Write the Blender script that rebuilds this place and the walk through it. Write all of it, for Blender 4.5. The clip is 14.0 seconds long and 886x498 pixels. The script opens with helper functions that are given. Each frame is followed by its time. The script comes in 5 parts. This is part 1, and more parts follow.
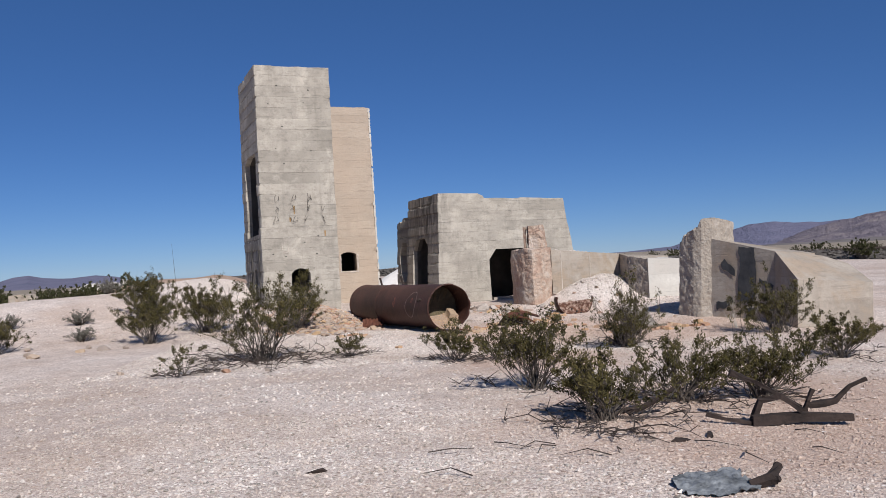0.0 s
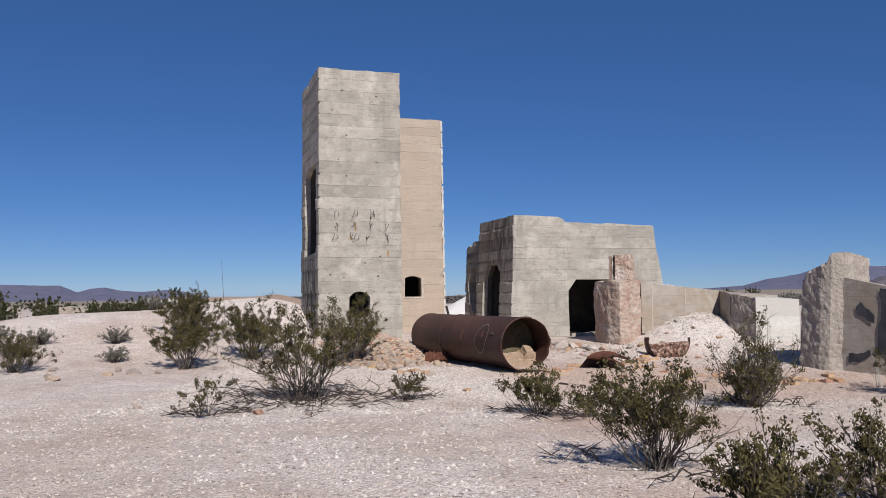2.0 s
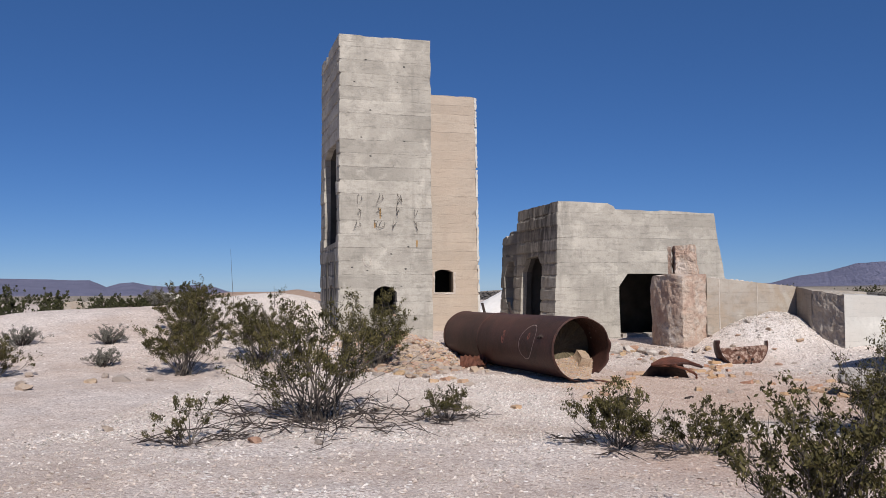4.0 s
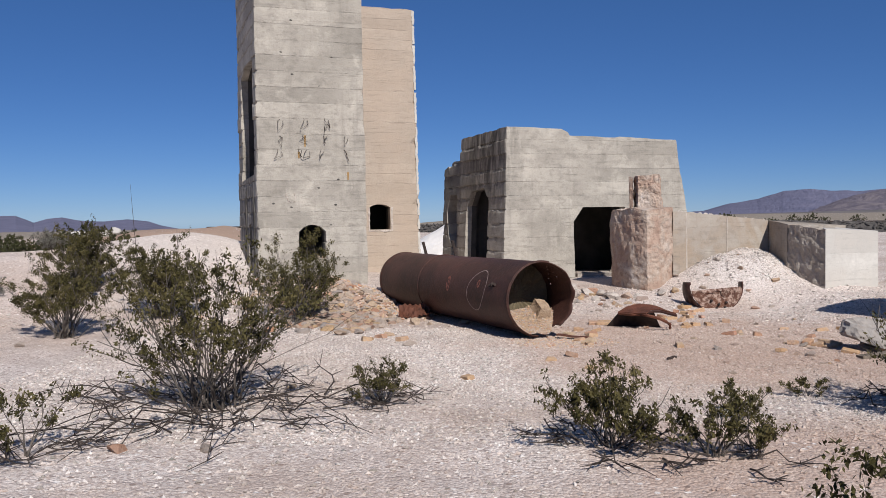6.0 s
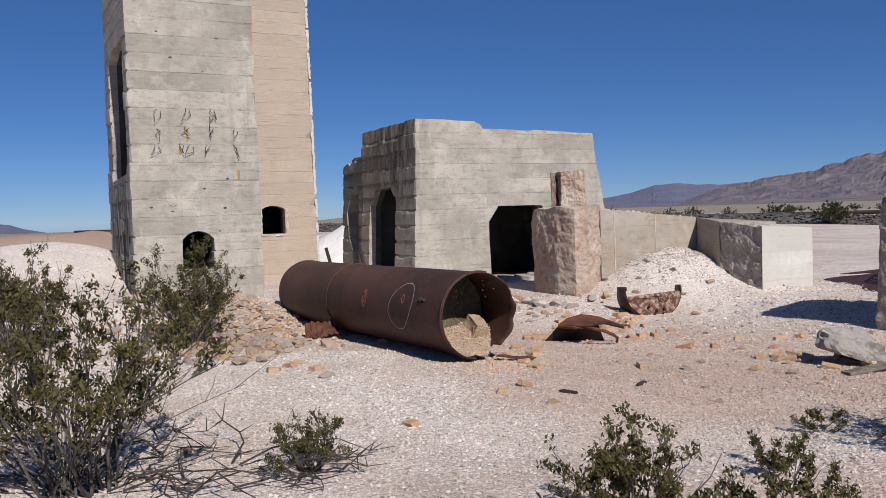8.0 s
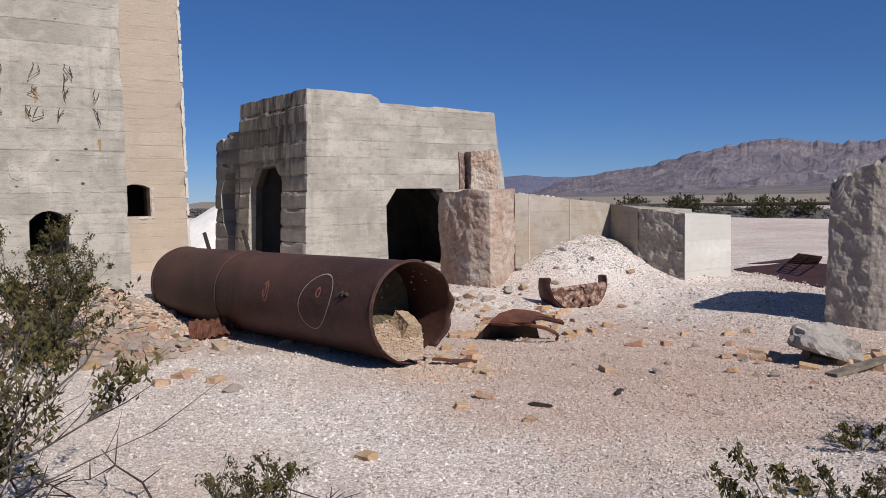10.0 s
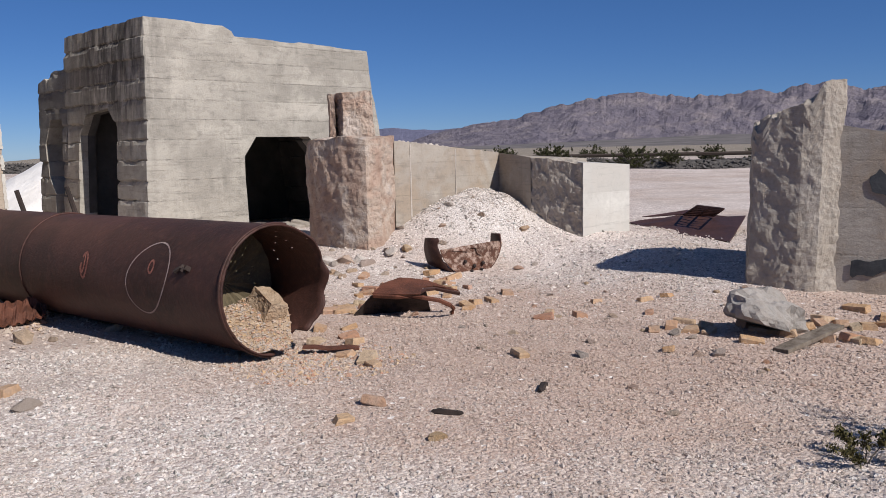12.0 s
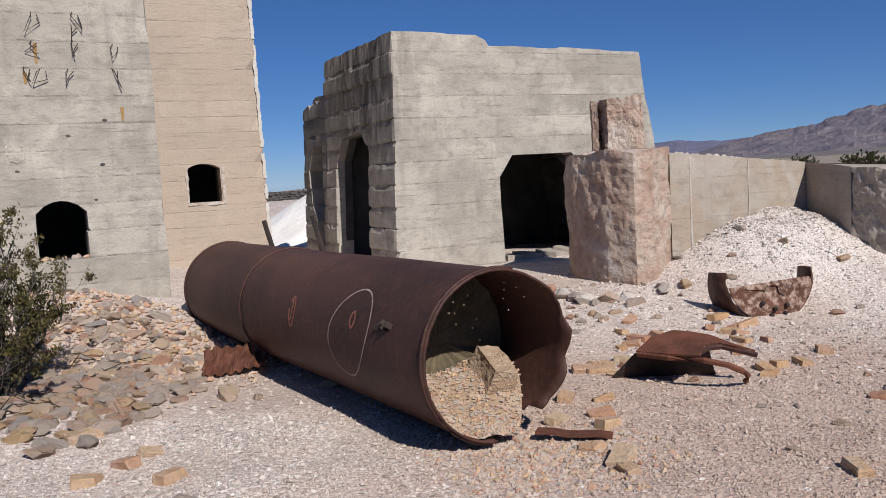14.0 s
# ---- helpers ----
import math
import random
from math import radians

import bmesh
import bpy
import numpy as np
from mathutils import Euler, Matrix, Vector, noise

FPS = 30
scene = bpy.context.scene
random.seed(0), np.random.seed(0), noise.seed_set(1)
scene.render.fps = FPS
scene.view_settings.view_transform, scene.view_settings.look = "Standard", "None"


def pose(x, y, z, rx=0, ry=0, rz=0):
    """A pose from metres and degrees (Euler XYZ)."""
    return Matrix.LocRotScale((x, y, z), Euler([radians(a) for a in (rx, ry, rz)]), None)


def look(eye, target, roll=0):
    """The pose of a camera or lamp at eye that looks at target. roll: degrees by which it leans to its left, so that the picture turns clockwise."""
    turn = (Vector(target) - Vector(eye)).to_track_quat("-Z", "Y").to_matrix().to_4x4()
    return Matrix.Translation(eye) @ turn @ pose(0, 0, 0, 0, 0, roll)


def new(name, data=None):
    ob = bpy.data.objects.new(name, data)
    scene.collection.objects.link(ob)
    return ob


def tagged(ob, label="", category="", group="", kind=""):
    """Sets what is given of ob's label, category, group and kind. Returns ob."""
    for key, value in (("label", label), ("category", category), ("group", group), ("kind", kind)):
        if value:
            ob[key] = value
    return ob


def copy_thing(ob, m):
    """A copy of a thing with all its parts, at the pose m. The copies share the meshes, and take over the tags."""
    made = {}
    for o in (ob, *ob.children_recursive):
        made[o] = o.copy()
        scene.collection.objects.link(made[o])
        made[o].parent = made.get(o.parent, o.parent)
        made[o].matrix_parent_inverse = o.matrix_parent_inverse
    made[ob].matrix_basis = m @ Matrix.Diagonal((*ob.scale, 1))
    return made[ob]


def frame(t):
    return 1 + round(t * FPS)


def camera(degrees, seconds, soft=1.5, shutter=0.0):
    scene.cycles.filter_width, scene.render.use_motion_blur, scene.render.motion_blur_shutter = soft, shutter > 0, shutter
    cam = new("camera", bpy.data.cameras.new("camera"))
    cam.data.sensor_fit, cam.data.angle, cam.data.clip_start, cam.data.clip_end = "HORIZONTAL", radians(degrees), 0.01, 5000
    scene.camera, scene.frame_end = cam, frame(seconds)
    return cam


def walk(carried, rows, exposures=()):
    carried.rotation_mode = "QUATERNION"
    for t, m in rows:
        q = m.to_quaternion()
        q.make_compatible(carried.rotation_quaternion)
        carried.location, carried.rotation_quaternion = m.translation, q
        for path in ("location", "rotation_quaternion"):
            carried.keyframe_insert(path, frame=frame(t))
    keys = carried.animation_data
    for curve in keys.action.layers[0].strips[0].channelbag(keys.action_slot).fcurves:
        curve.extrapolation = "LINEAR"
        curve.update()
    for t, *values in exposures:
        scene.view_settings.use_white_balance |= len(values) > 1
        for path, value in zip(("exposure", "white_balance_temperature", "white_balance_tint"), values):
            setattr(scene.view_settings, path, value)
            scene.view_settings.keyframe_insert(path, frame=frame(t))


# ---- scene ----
cam = camera(55.7, 14.0, soft=0.85)
METRES, EYE, TILT, LEAN, TURN = 13.5, 1.5, 4.8, 1.0, 0.0
ROWS = [
    (0.0, 0.0, 0.0, 0.0, -0.13, -3.97, 1.82),
    (0.5, -0.008, 0.0437, -0.0023, 2.18, -3.44, 1.86),
    (1.0, -0.0121, 0.085, -0.0055, 2.52, -2.85, 1.55),
    (1.5, -0.0144, 0.1275, -0.0103, 4.04, -1.9, -0.32),
    (2.0, -0.0178, 0.1703, -0.015, 4.45, -1.99, -0.27),
    (2.5, -0.0214, 0.2157, -0.0199, 6.36, -1.91, -1.52),
    (5.0, -0.0608, 0.4183, -0.0381, 4.53, -3.77, 1.38),
    (5.5, -0.0613, 0.458, -0.037, 2.44, -6.77, 0.86),
    (6.0, -0.0598, 0.495, -0.0357, 1.98, -6.96, -0.03),
    (6.5, -0.0679, 0.5301, -0.0333, 0.62, -6.76, -0.94),
    (7.0, -0.0735, 0.5608, -0.035, -0.06, -6.81, -0.56),
    (9.5, -0.1289, 0.7017, -0.0497, -15.37, -7.75, -0.54),
    (10.0, -0.133, 0.7324, -0.0569, -15.93, -7.8, -1.46),
    (10.5, -0.1311, 0.7624, -0.0616, -21.03, -8.05, -2.69),
    (11.0, -0.1241, 0.791, -0.065, -29.4, -9.82, -3.97),
    (11.5, -0.1107, 0.8196, -0.0677, -28.24, -10.46, -3.29),
    (12.0, -0.1011, 0.8471, -0.0705, -24.9, -10.72, -1.84),
    (12.5, -0.0886, 0.8737, -0.0723, -20.08, -10.66, -0.43),
    (13.0, -0.0715, 0.9025, -0.076, -15.48, -8.39, -1.44),
    (13.5, -0.0626, 0.9338, -0.0781, -11.28, -9.2, 0.31),
    (14.0, -0.0488, 0.9588, -0.0787, -6.16, -9.63, 1.67),
]
walk(cam, [(t, pose(0, 0, EYE, TILT, LEAN, TURN) @ pose(METRES * x, METRES * y, METRES * z, 90 + pitch, roll, yaw)) for t, x, y, z, yaw, pitch, roll in ROWS])

# ---------------------------------------------------------------- light
SUN_DIR = Vector((0.262, -0.72, 0.643)).normalized()
world = bpy.data.worlds.new("world")
scene.world = world
world.use_nodes = True
wn = world.node_tree.nodes
sky = wn.new("ShaderNodeTexSky")
sky.sky_type = "NISHITA"
sky.sun_disc = False
sky.sun_elevation = math.asin(SUN_DIR.z)
sky.sun_rotation = math.atan2(SUN_DIR.x, SUN_DIR.y)
sky.altitude = 900
sky.air_density = 0.66
sky.dust_density = 0.0
sky.ozone_density = 2.0
wn["Background"].inputs[1].default_value = 0.065
deep = wn.new("ShaderNodeMix")
deep.data_type, deep.blend_type = "RGBA", "MULTIPLY"
deep.inputs[0].default_value = 1.0
deep.inputs[7].default_value = (0.69, 0.81, 1.08, 1)
rich = wn.new("ShaderNodeHueSaturation")
rich.inputs["Saturation"].default_value = 1.12
world.node_tree.links.new(sky.outputs[0], deep.inputs[6])
world.node_tree.links.new(deep.outputs[2], rich.inputs["Color"])
even = wn.new("ShaderNodeMix")
even.data_type = "RGBA"
even.inputs[0].default_value = 0.26
even.inputs[7].default_value = (1.15, 2.75, 6.6, 1)
world.node_tree.links.new(rich.outputs[0], even.inputs[6])
world.node_tree.links.new(even.outputs[2], wn["Background"].inputs[0])
sun = new("sun", bpy.data.lights.new("sun", "SUN"))
sun.data.energy = 5.0
sun.data.angle = radians(0.5)
sun.data.color = (1.0, 0.955, 0.905)
sun.matrix_world = look(SUN_DIR * 50, (0, 0, 0))
scene.view_settings.exposure = 0.0


# ---------------------------------------------------------------- materials
class Nodes:
    """Short hand for a material's node tree."""

    def __init__(self, name):
        self.mat = bpy.data.materials.new(name)
        self.mat.use_nodes = True
        self.tree = self.mat.node_tree
        self.bsdf = self.tree.nodes["Principled BSDF"]
        geo = self.tree.nodes.new("ShaderNodeNewGeometry")
        self.pos = geo.outputs["Position"]
        self.island = geo.outputs["Random Per Island"]
        self.rand = self.tree.nodes.new("ShaderNodeObjectInfo").outputs["Random"]
        self.local = self.tree.nodes.new("ShaderNodeTexCoord").outputs["Object"]

    def put(self, socket, value):
        if hasattr(value, "is_output"):
            self.tree.links.new(value, socket)
        elif isinstance(value, (int, float)):
            socket.default_value = value
        else:
            socket.default_value = (*value, 1)[: len(socket.default_value)]

    def scaled(self, v, s):
        n = self.tree.nodes.new("ShaderNodeMapping")
        self.put(n.inputs["Vector"], v)
        n.inputs["Scale"].default_value = s
        return n.outputs[0]

    def noise(self, v, scale, detail=4.0, rough=0.6, warp=0.0):
        n = self.tree.nodes.new("ShaderNodeTexNoise")
        self.put(n.inputs["Vector"], v)
        n.inputs["Scale"].default_value, n.inputs["Detail"].default_value = scale, detail
        n.inputs["Roughness"].default_value, n.inputs["Distortion"].default_value = rough, warp
        return n.outputs["Fac"]

    def cells(self, v, scale, out="Color", feature="F1"):
        n = self.tree.nodes.new("ShaderNodeTexVoronoi")
        n.feature = feature
        self.put(n.inputs["Vector"], v)
        n.inputs["Scale"].default_value = scale
        return n.outputs[out]

    def ramp(self, f, stops):
        n = self.tree.nodes.new("ShaderNodeValToRGB")
        self.put(n.inputs[0], f)
        e = n.color_ramp.elements
        while len(e) < len(stops):
            e.new(0.5)
        for el, (p, c) in zip(e, stops):
            el.position = p
            el.color = (c, c, c, 1) if isinstance(c, (int, float)) else (*c, 1)
        return n.outputs[0]

    def mix(self, f, a, b, mode="MIX"):
        n = self.tree.nodes.new("ShaderNodeMix")
        n.data_type, n.blend_type = "RGBA", mode
        self.put(n.inputs[0], f), self.put(n.inputs[6], a), self.put(n.inputs[7], b)
        return n.outputs[2]

    def math(self, op, a, b=0.0, c=0.0):
        n = self.tree.nodes.new("ShaderNodeMath")
        n.operation = op
        self.put(n.inputs[0], a), self.put(n.inputs[1], b), self.put(n.inputs[2], c)
        return n.outputs[0]

    def blot(self, centre, reach, wobble=0.5):
        """1 inside a ragged patch round a place, 0 outside."""
        n = self.tree.nodes.new("ShaderNodeVectorMath")
        n.operation = "DISTANCE"
        self.put(n.inputs[0], self.pos)
        n.inputs[1].default_value = centre
        d = self.math("MULTIPLY_ADD", self.noise(self.pos, 1.1, 5), -wobble * reach * 2, n.outputs["Value"])
        d = self.math("DIVIDE", d, reach)
        return self.ramp(d, ((0.2, 1.0), (0.75, 0.0)))

    def ochre(self):
        """The patches of ochre dirt round the scrap, as a factor."""
        f = self.math("MAXIMUM", self.blot((2.0, 17.3, 0), 2.6), self.blot((4.1, 15.9, 0), 2.0))
        f = self.math("MAXIMUM", f, self.blot((3.0, 7.2, 0), 2.4))
        f = self.math("MAXIMUM", f, self.blot((1.3, 11.9, 0), 1.3))
        f = self.math("MAXIMUM", f, self.blot((1.5, 16.3, 0), 1.9))
        return self.math("MAXIMUM", f, self.blot((-2.7, 20.4, 0), 1.2))

    def finish(self, colour, rough=0.9, height=None, depth=0.01, metal=0.0, strength=1.0, spec=0.3):
        self.put(self.bsdf.inputs["Base Color"], colour)
        self.put(self.bsdf.inputs["Roughness"], rough)
        self.put(self.bsdf.inputs["Metallic"], metal)
        self.put(self.bsdf.inputs["Specular IOR Level"], spec)
        if height is not None:
            b = self.tree.nodes.new("ShaderNodeBump")
            b.inputs["Strength"].default_value, b.inputs["Distance"].default_value = strength, depth
            self.put(b.inputs["Height"], height)
            self.tree.links.new(b.outputs[0], self.bsdf.inputs["Normal"])
        return self.mat


def ground_material():
    n = Nodes("white_gravel_desert")
    big = n.noise(n.pos, 0.35, 6)
    mid = n.noise(n.pos, 2.2, 5)
    grain = n.cells(n.pos, 42)
    fine = n.noise(n.pos, 70, 3)
    g = n.math("MULTIPLY", n.ramp(grain, ((0.0, 0.0), (1.0, 1.0))), 1.0)
    pebble = n.ramp(g, ((0.05, (0.36, 0.295, 0.265)), (0.28, (0.60, 0.50, 0.445)), (0.55, (0.76, 0.66, 0.60)), (0.95, (0.91, 0.83, 0.765))))
    dirt = n.mix(mid, (0.42, 0.295, 0.225), (0.60, 0.475, 0.395))
    c = n.mix(n.ramp(big, ((0.42, 0.0), (0.62, 0.7))), pebble, dirt)
    c = n.mix(n.math("MULTIPLY", n.ramp(mid, ((0.35, 0.35), (0.62, 0.0))), 1.0), c, (0.36, 0.31, 0.29))
    soil = n.mix(n.noise(n.pos, 7, 5), (0.36, 0.205, 0.14), (0.54, 0.39, 0.30))
    c = n.mix(n.math("MULTIPLY", n.ochre(), 0.8), c, n.mix(0.25, soil, pebble))
    white = n.math("MAXIMUM", n.blot((4.1, 22.2, 0.6), 1.5, 0.25), n.math("MULTIPLY", n.blot((-6.4, 24.6, 1.0), 3.0, 0.4), 0.6))
    c = n.mix(n.math("MULTIPLY", white, 0.7), c, n.mix(fine, (0.66, 0.60, 0.565), (0.80, 0.75, 0.71)))
    far = n.tree.nodes.new("ShaderNodeVectorMath")
    far.operation = "LENGTH"
    n.put(far.inputs[0], n.pos)
    scrub = n.mix(n.noise(n.pos, 0.05, 8, 0.75), (0.10, 0.095, 0.065), (0.30, 0.25, 0.185))
    c = n.mix(n.ramp(n.math("DIVIDE", far.outputs["Value"], 400.0), ((0.17, 0.0), (0.5, 0.85))), c, scrub)
    c = n.mix(n.math("MULTIPLY", n.blot((-14, 42, 0), 9.0, 0.3), 0.85), c, (0.38, 0.25, 0.17))
    c = n.mix(n.math("MULTIPLY", n.ramp(fine, ((0.32, 0.75), (0.48, 0.0))), 0.75), c, (0.22, 0.18, 0.16))
    lone, spot = n.cells(n.pos, 13), n.ramp(n.cells(n.pos, 13, "Distance"), ((0.22, 1.0), (0.30, 0.0)))
    c = n.mix(n.math("MULTIPLY", spot, n.ramp(lone, ((0.20, 0.85), (0.24, 0.0)))), c, (0.27, 0.20, 0.165))
    c = n.mix(n.math("MULTIPLY", spot, n.ramp(lone, ((0.74, 0.0), (0.78, 0.8)))), c, (0.92, 0.87, 0.82))
    gap = n.cells(n.pos, 42, "Distance", "DISTANCE_TO_EDGE")
    c = n.mix(n.math("MULTIPLY", n.ramp(gap, ((0.0, 0.7), (0.08, 0.0))), 0.75), c, (0.24, 0.185, 0.155))
    h = n.math("MULTIPLY_ADD", n.cells(n.pos, 42, "Distance"), -0.7, n.math("MULTIPLY", fine, 0.6))
    return n.finish(c, 0.95, h, 0.013, spec=0.15)


def concrete_material(name, pale, dark, stain, pink=None, board=0.29, strength=1.0, lines=0.5, soot=None):
    """Board-formed concrete: each board with its own tone, ragged joints, blotches, drips and pitting."""
    n = Nodes(name)
    sep = n.tree.nodes.new("ShaderNodeSeparateXYZ")
    n.put(sep.inputs[0], n.pos)
    zb = n.math("DIVIDE", sep.outputs[2], board)
    row = n.math("FLOOR", zb)
    along = n.tree.nodes.new("ShaderNodeCombineXYZ")
    n.put(along.inputs[0], n.math("MULTIPLY", sep.outputs[0], 0.55))
    n.put(along.inputs[1], n.math("MULTIPLY", sep.outputs[1], 0.55))
    n.put(along.inputs[2], n.math("MULTIPLY", row, 5.37))
    tone = n.noise(along.outputs[0], 1.0, 3, 0.5)
    blotch = n.noise(n.pos, 1.5, 7, 0.65, 0.5)
    grainy = n.noise(n.scaled(n.pos, (1.0, 1.0, 1.5)), 5.5, 7, 0.68)
    drip = n.noise(n.scaled(n.pos, (6.0, 6.0, 0.45)), 1.3, 5)
    pit = n.noise(n.pos, 42, 4, 0.7)
    fr = n.math("FRACT", zb)
    gap = n.math("MULTIPLY", n.math("MINIMUM", fr, n.math("SUBTRACT", 1.0, fr)), board)
    joint = n.math("MULTIPLY", n.ramp(gap, ((0.002, 1.0), (0.016, 0.0))), n.ramp(n.noise(n.pos, 5.5, 6, 0.8), ((0.46, 0.0), (0.66, 0.9))))
    c = n.mix(n.ramp(tone, ((0.30, 0.0), (0.46, 0.55), (0.52, 0.7), (0.68, 1.0))), n.mix(0.30, dark, pale), pale)
    c = n.mix(n.ramp(blotch, ((0.47, 0.0), (0.62, 0.85))), c, stain)
    c = n.mix(n.ramp(n.noise(n.pos, 4.3, 6, 0.7), ((0.55, 0.0), (0.7, 0.6))), c, n.mix(0.5, dark, stain))
    c = n.mix(n.ramp(blotch, ((0.30, 0.75), (0.45, 0.0))), c, (min(1, pale[0] * 1.18), min(1, pale[1] * 1.18), min(1, pale[2] * 1.18)))
    c = n.mix(n.ramp(grainy, ((0.3, 0.55), (0.5, 0.0))), c, dark)
    c = n.mix(n.ramp(drip, ((0.56, 0.0), (0.8, 0.5))), c, dark)
    if pink:
        c = n.mix(n.ramp(n.noise(n.pos, 0.9, 5), ((0.35, 0.2), (0.65, 0.85))), c, pink)
    streak = n.noise(n.scaled(n.pos, (0.9, 0.9, 14.0)), 1.6, 6, 0.7)
    c = n.mix(n.ramp(streak, ((0.28, 0.6), (0.43, 0.0))), c, (dark[0] * 0.7, dark[1] * 0.7, dark[2] * 0.7))
    c = n.mix(n.math("MULTIPLY", joint, lines), c, (dark[0] * 0.45, dark[1] * 0.45, dark[2] * 0.45))
    c = n.mix(n.ramp(pit, ((0.26, 0.5), (0.38, 0.0))), c, (0.14, 0.125, 0.11))
    if soot:
        run = n.ramp(n.noise(n.scaled(n.pos, (5.0, 5.0, 0.8)), 1.2, 6, 0.7), ((0.40, 0.0), (0.56, 1.0)))
        for place in soot:
            c = n.mix(n.math("MULTIPLY", n.math("MULTIPLY", n.blot(*place), run), 0.8), c, (0.06, 0.055, 0.05))
    h = n.math("MULTIPLY_ADD", pit, 0.45, n.math("MULTIPLY", grainy, 0.7))
    h = n.math("MULTIPLY_ADD", joint, -0.4, n.math("ADD", h, n.math("MULTIPLY", tone, 0.8)))
    return n.finish(c, 0.92, h, 0.022, strength=strength, spec=0.2)


def rubble_concrete_material():
    n = Nodes("rough_pink_mortar")
    a, b = n.noise(n.pos, 2.2, 6, 0.6, 0.5), n.noise(n.pos, 12, 6, 0.7)
    c = n.ramp(a, ((0.3, (0.33, 0.22, 0.17)), (0.46, (0.45, 0.325, 0.255)), (0.56, (0.49, 0.395, 0.325)), (0.72, (0.56, 0.495, 0.45))))
    c = n.mix(n.ramp(b, ((0.3, 0.75), (0.46, 0.0))), c, (0.24, 0.165, 0.125))
    return n.finish(c, 0.95, b, 0.05, spec=0.15)


def rust_material(name, dark, light, rough=0.75, scale=2.0, pale=None):
    n = Nodes(name)
    a, b = n.noise(n.pos, scale, 7, 0.65, 0.6), n.noise(n.pos, scale * 14, 5, 0.7)
    c = n.mix(n.ramp(a, ((0.35, 0.0), (0.68, 1.0))), dark, light)
    c = n.mix(n.ramp(b, ((0.5, 0.0), (0.75, 0.5))), c, (light[0] * 1.6, light[1] * 1.5, light[2] * 1.4))
    if pale:
        c = n.mix(n.ramp(n.noise(n.pos, scale * 3.1, 6, 0.7), ((0.46, 0.0), (0.62, 0.75))), c, pale)
    return n.finish(c, rough, n.math("ADD", a, b), 0.006, metal=0.15, spec=0.35)


def stone_material(name, colours, scale=9.0, soil=False):
    """Loose stones and bricks, each with its own tone."""
    n = Nodes(name)
    pick = n.math("FRACT", n.math("ADD", n.rand, n.island))
    stops = [(i / max(1, len(colours) - 1), c) for i, c in enumerate(colours)]
    c = n.ramp(pick, stops)
    if soil:
        c = n.mix(n.ramp(n.noise(n.pos, 0.35, 6), ((0.42, 0.0), (0.62, 0.6))), c, n.mix(pick, (0.36, 0.27, 0.21), (0.60, 0.51, 0.44)))
        c = n.mix(n.math("MULTIPLY", n.ochre(), 0.55), c, n.mix(pick, (0.36, 0.21, 0.145), (0.60, 0.45, 0.36)))
    g = n.noise(n.local, scale * 3, 6, 0.7)
    c = n.mix(n.ramp(g, ((0.3, 0.5), (0.6, 0.0))), c, (0.22, 0.17, 0.14))
    c = n.mix(n.ramp(n.noise(n.pos, scale, 4), ((0.5, 0.0), (0.75, 0.28))), c, (0.62, 0.57, 0.53))
    return n.finish(c, 0.95, g, 0.02, spec=0.15)


def leaf_material(name, a, b, tip):
    n = Nodes(name)
    c = n.mix(n.island, a, b)
    c = n.mix(n.ramp(n.noise(n.pos, 2.3, 3), ((0.45, 0.0), (0.7, 0.6))), c, tip)
    return n.finish(c, 0.65, spec=0.12)


def simple_material(name, a, b, scale, rough=0.9, depth=0.01, metal=0.0):
    n = Nodes(name)
    f = n.noise(n.pos, scale, 6, 0.65)
    return n.finish(n.mix(n.ramp(f, ((0.3, 0.0), (0.7, 1.0))), a, b), rough, n.noise(n.pos, scale * 6, 4), depth, metal)


def mountain_material():
    n = Nodes("haze_tinted_desert_mountain")
    s = n.scaled(n.pos, (1.0, 1.0, 0.4))
    f = n.noise(s, 0.012, 9, 0.68, 0.3)
    # brown rock tones, lightened and pushed to purple to include air haze
    c = n.ramp(f, ((0.3, (0.15, 0.135, 0.175)), (0.5, (0.215, 0.19, 0.22)), (0.7, (0.33, 0.285, 0.285))))
    return n.finish(c, 1.0, n.noise(n.pos, 0.02, 8, 0.7), 35.0, spec=0.0)


GROUND = ground_material()
CONCRETE = concrete_material("grey_board_formed_concrete", (0.45, 0.412, 0.357), (0.205, 0.188, 0.162), (0.315, 0.287, 0.248), lines=0.55, soot=(((-6.0, 23.3, 1.8), 1.9, 0.3), ((-1.2, 24.9, 3.1), 1.7, 0.4)))
PINK = concrete_material("pinkish_board_formed_concrete", (0.44, 0.375, 0.31), (0.31, 0.255, 0.205), (0.385, 0.325, 0.265), (0.43, 0.345, 0.275), board=0.24, lines=0.10)
SMOOTH = concrete_material("smooth_weathered_concrete", (0.40, 0.355, 0.305), (0.22, 0.19, 0.16), (0.34, 0.27, 0.205), None, 0.45, 0.5, 0.2)
PALE = concrete_material("pale_smooth_concrete", (0.56, 0.54, 0.50), (0.43, 0.41, 0.38), (0.49, 0.46, 0.42), None, 0.45, 0.3, 0.15)
BROKEN = rubble_concrete_material()
BROKEN_GREY = stone_material("broken_concrete_aggregate", ((0.33, 0.29, 0.245), (0.44, 0.395, 0.345)), 5)
# Dark tone that paints in the shade of interiors, cracks and tie holes.
HOLLOW_SHADE = simple_material("dark_hollow_shade", (0.045, 0.042, 0.04), (0.11, 0.10, 0.09), 2.0)
RUST = rust_material("dark_brown_rusted_steel", (0.040, 0.019, 0.015), (0.088, 0.038, 0.029), 0.6, 1.4)
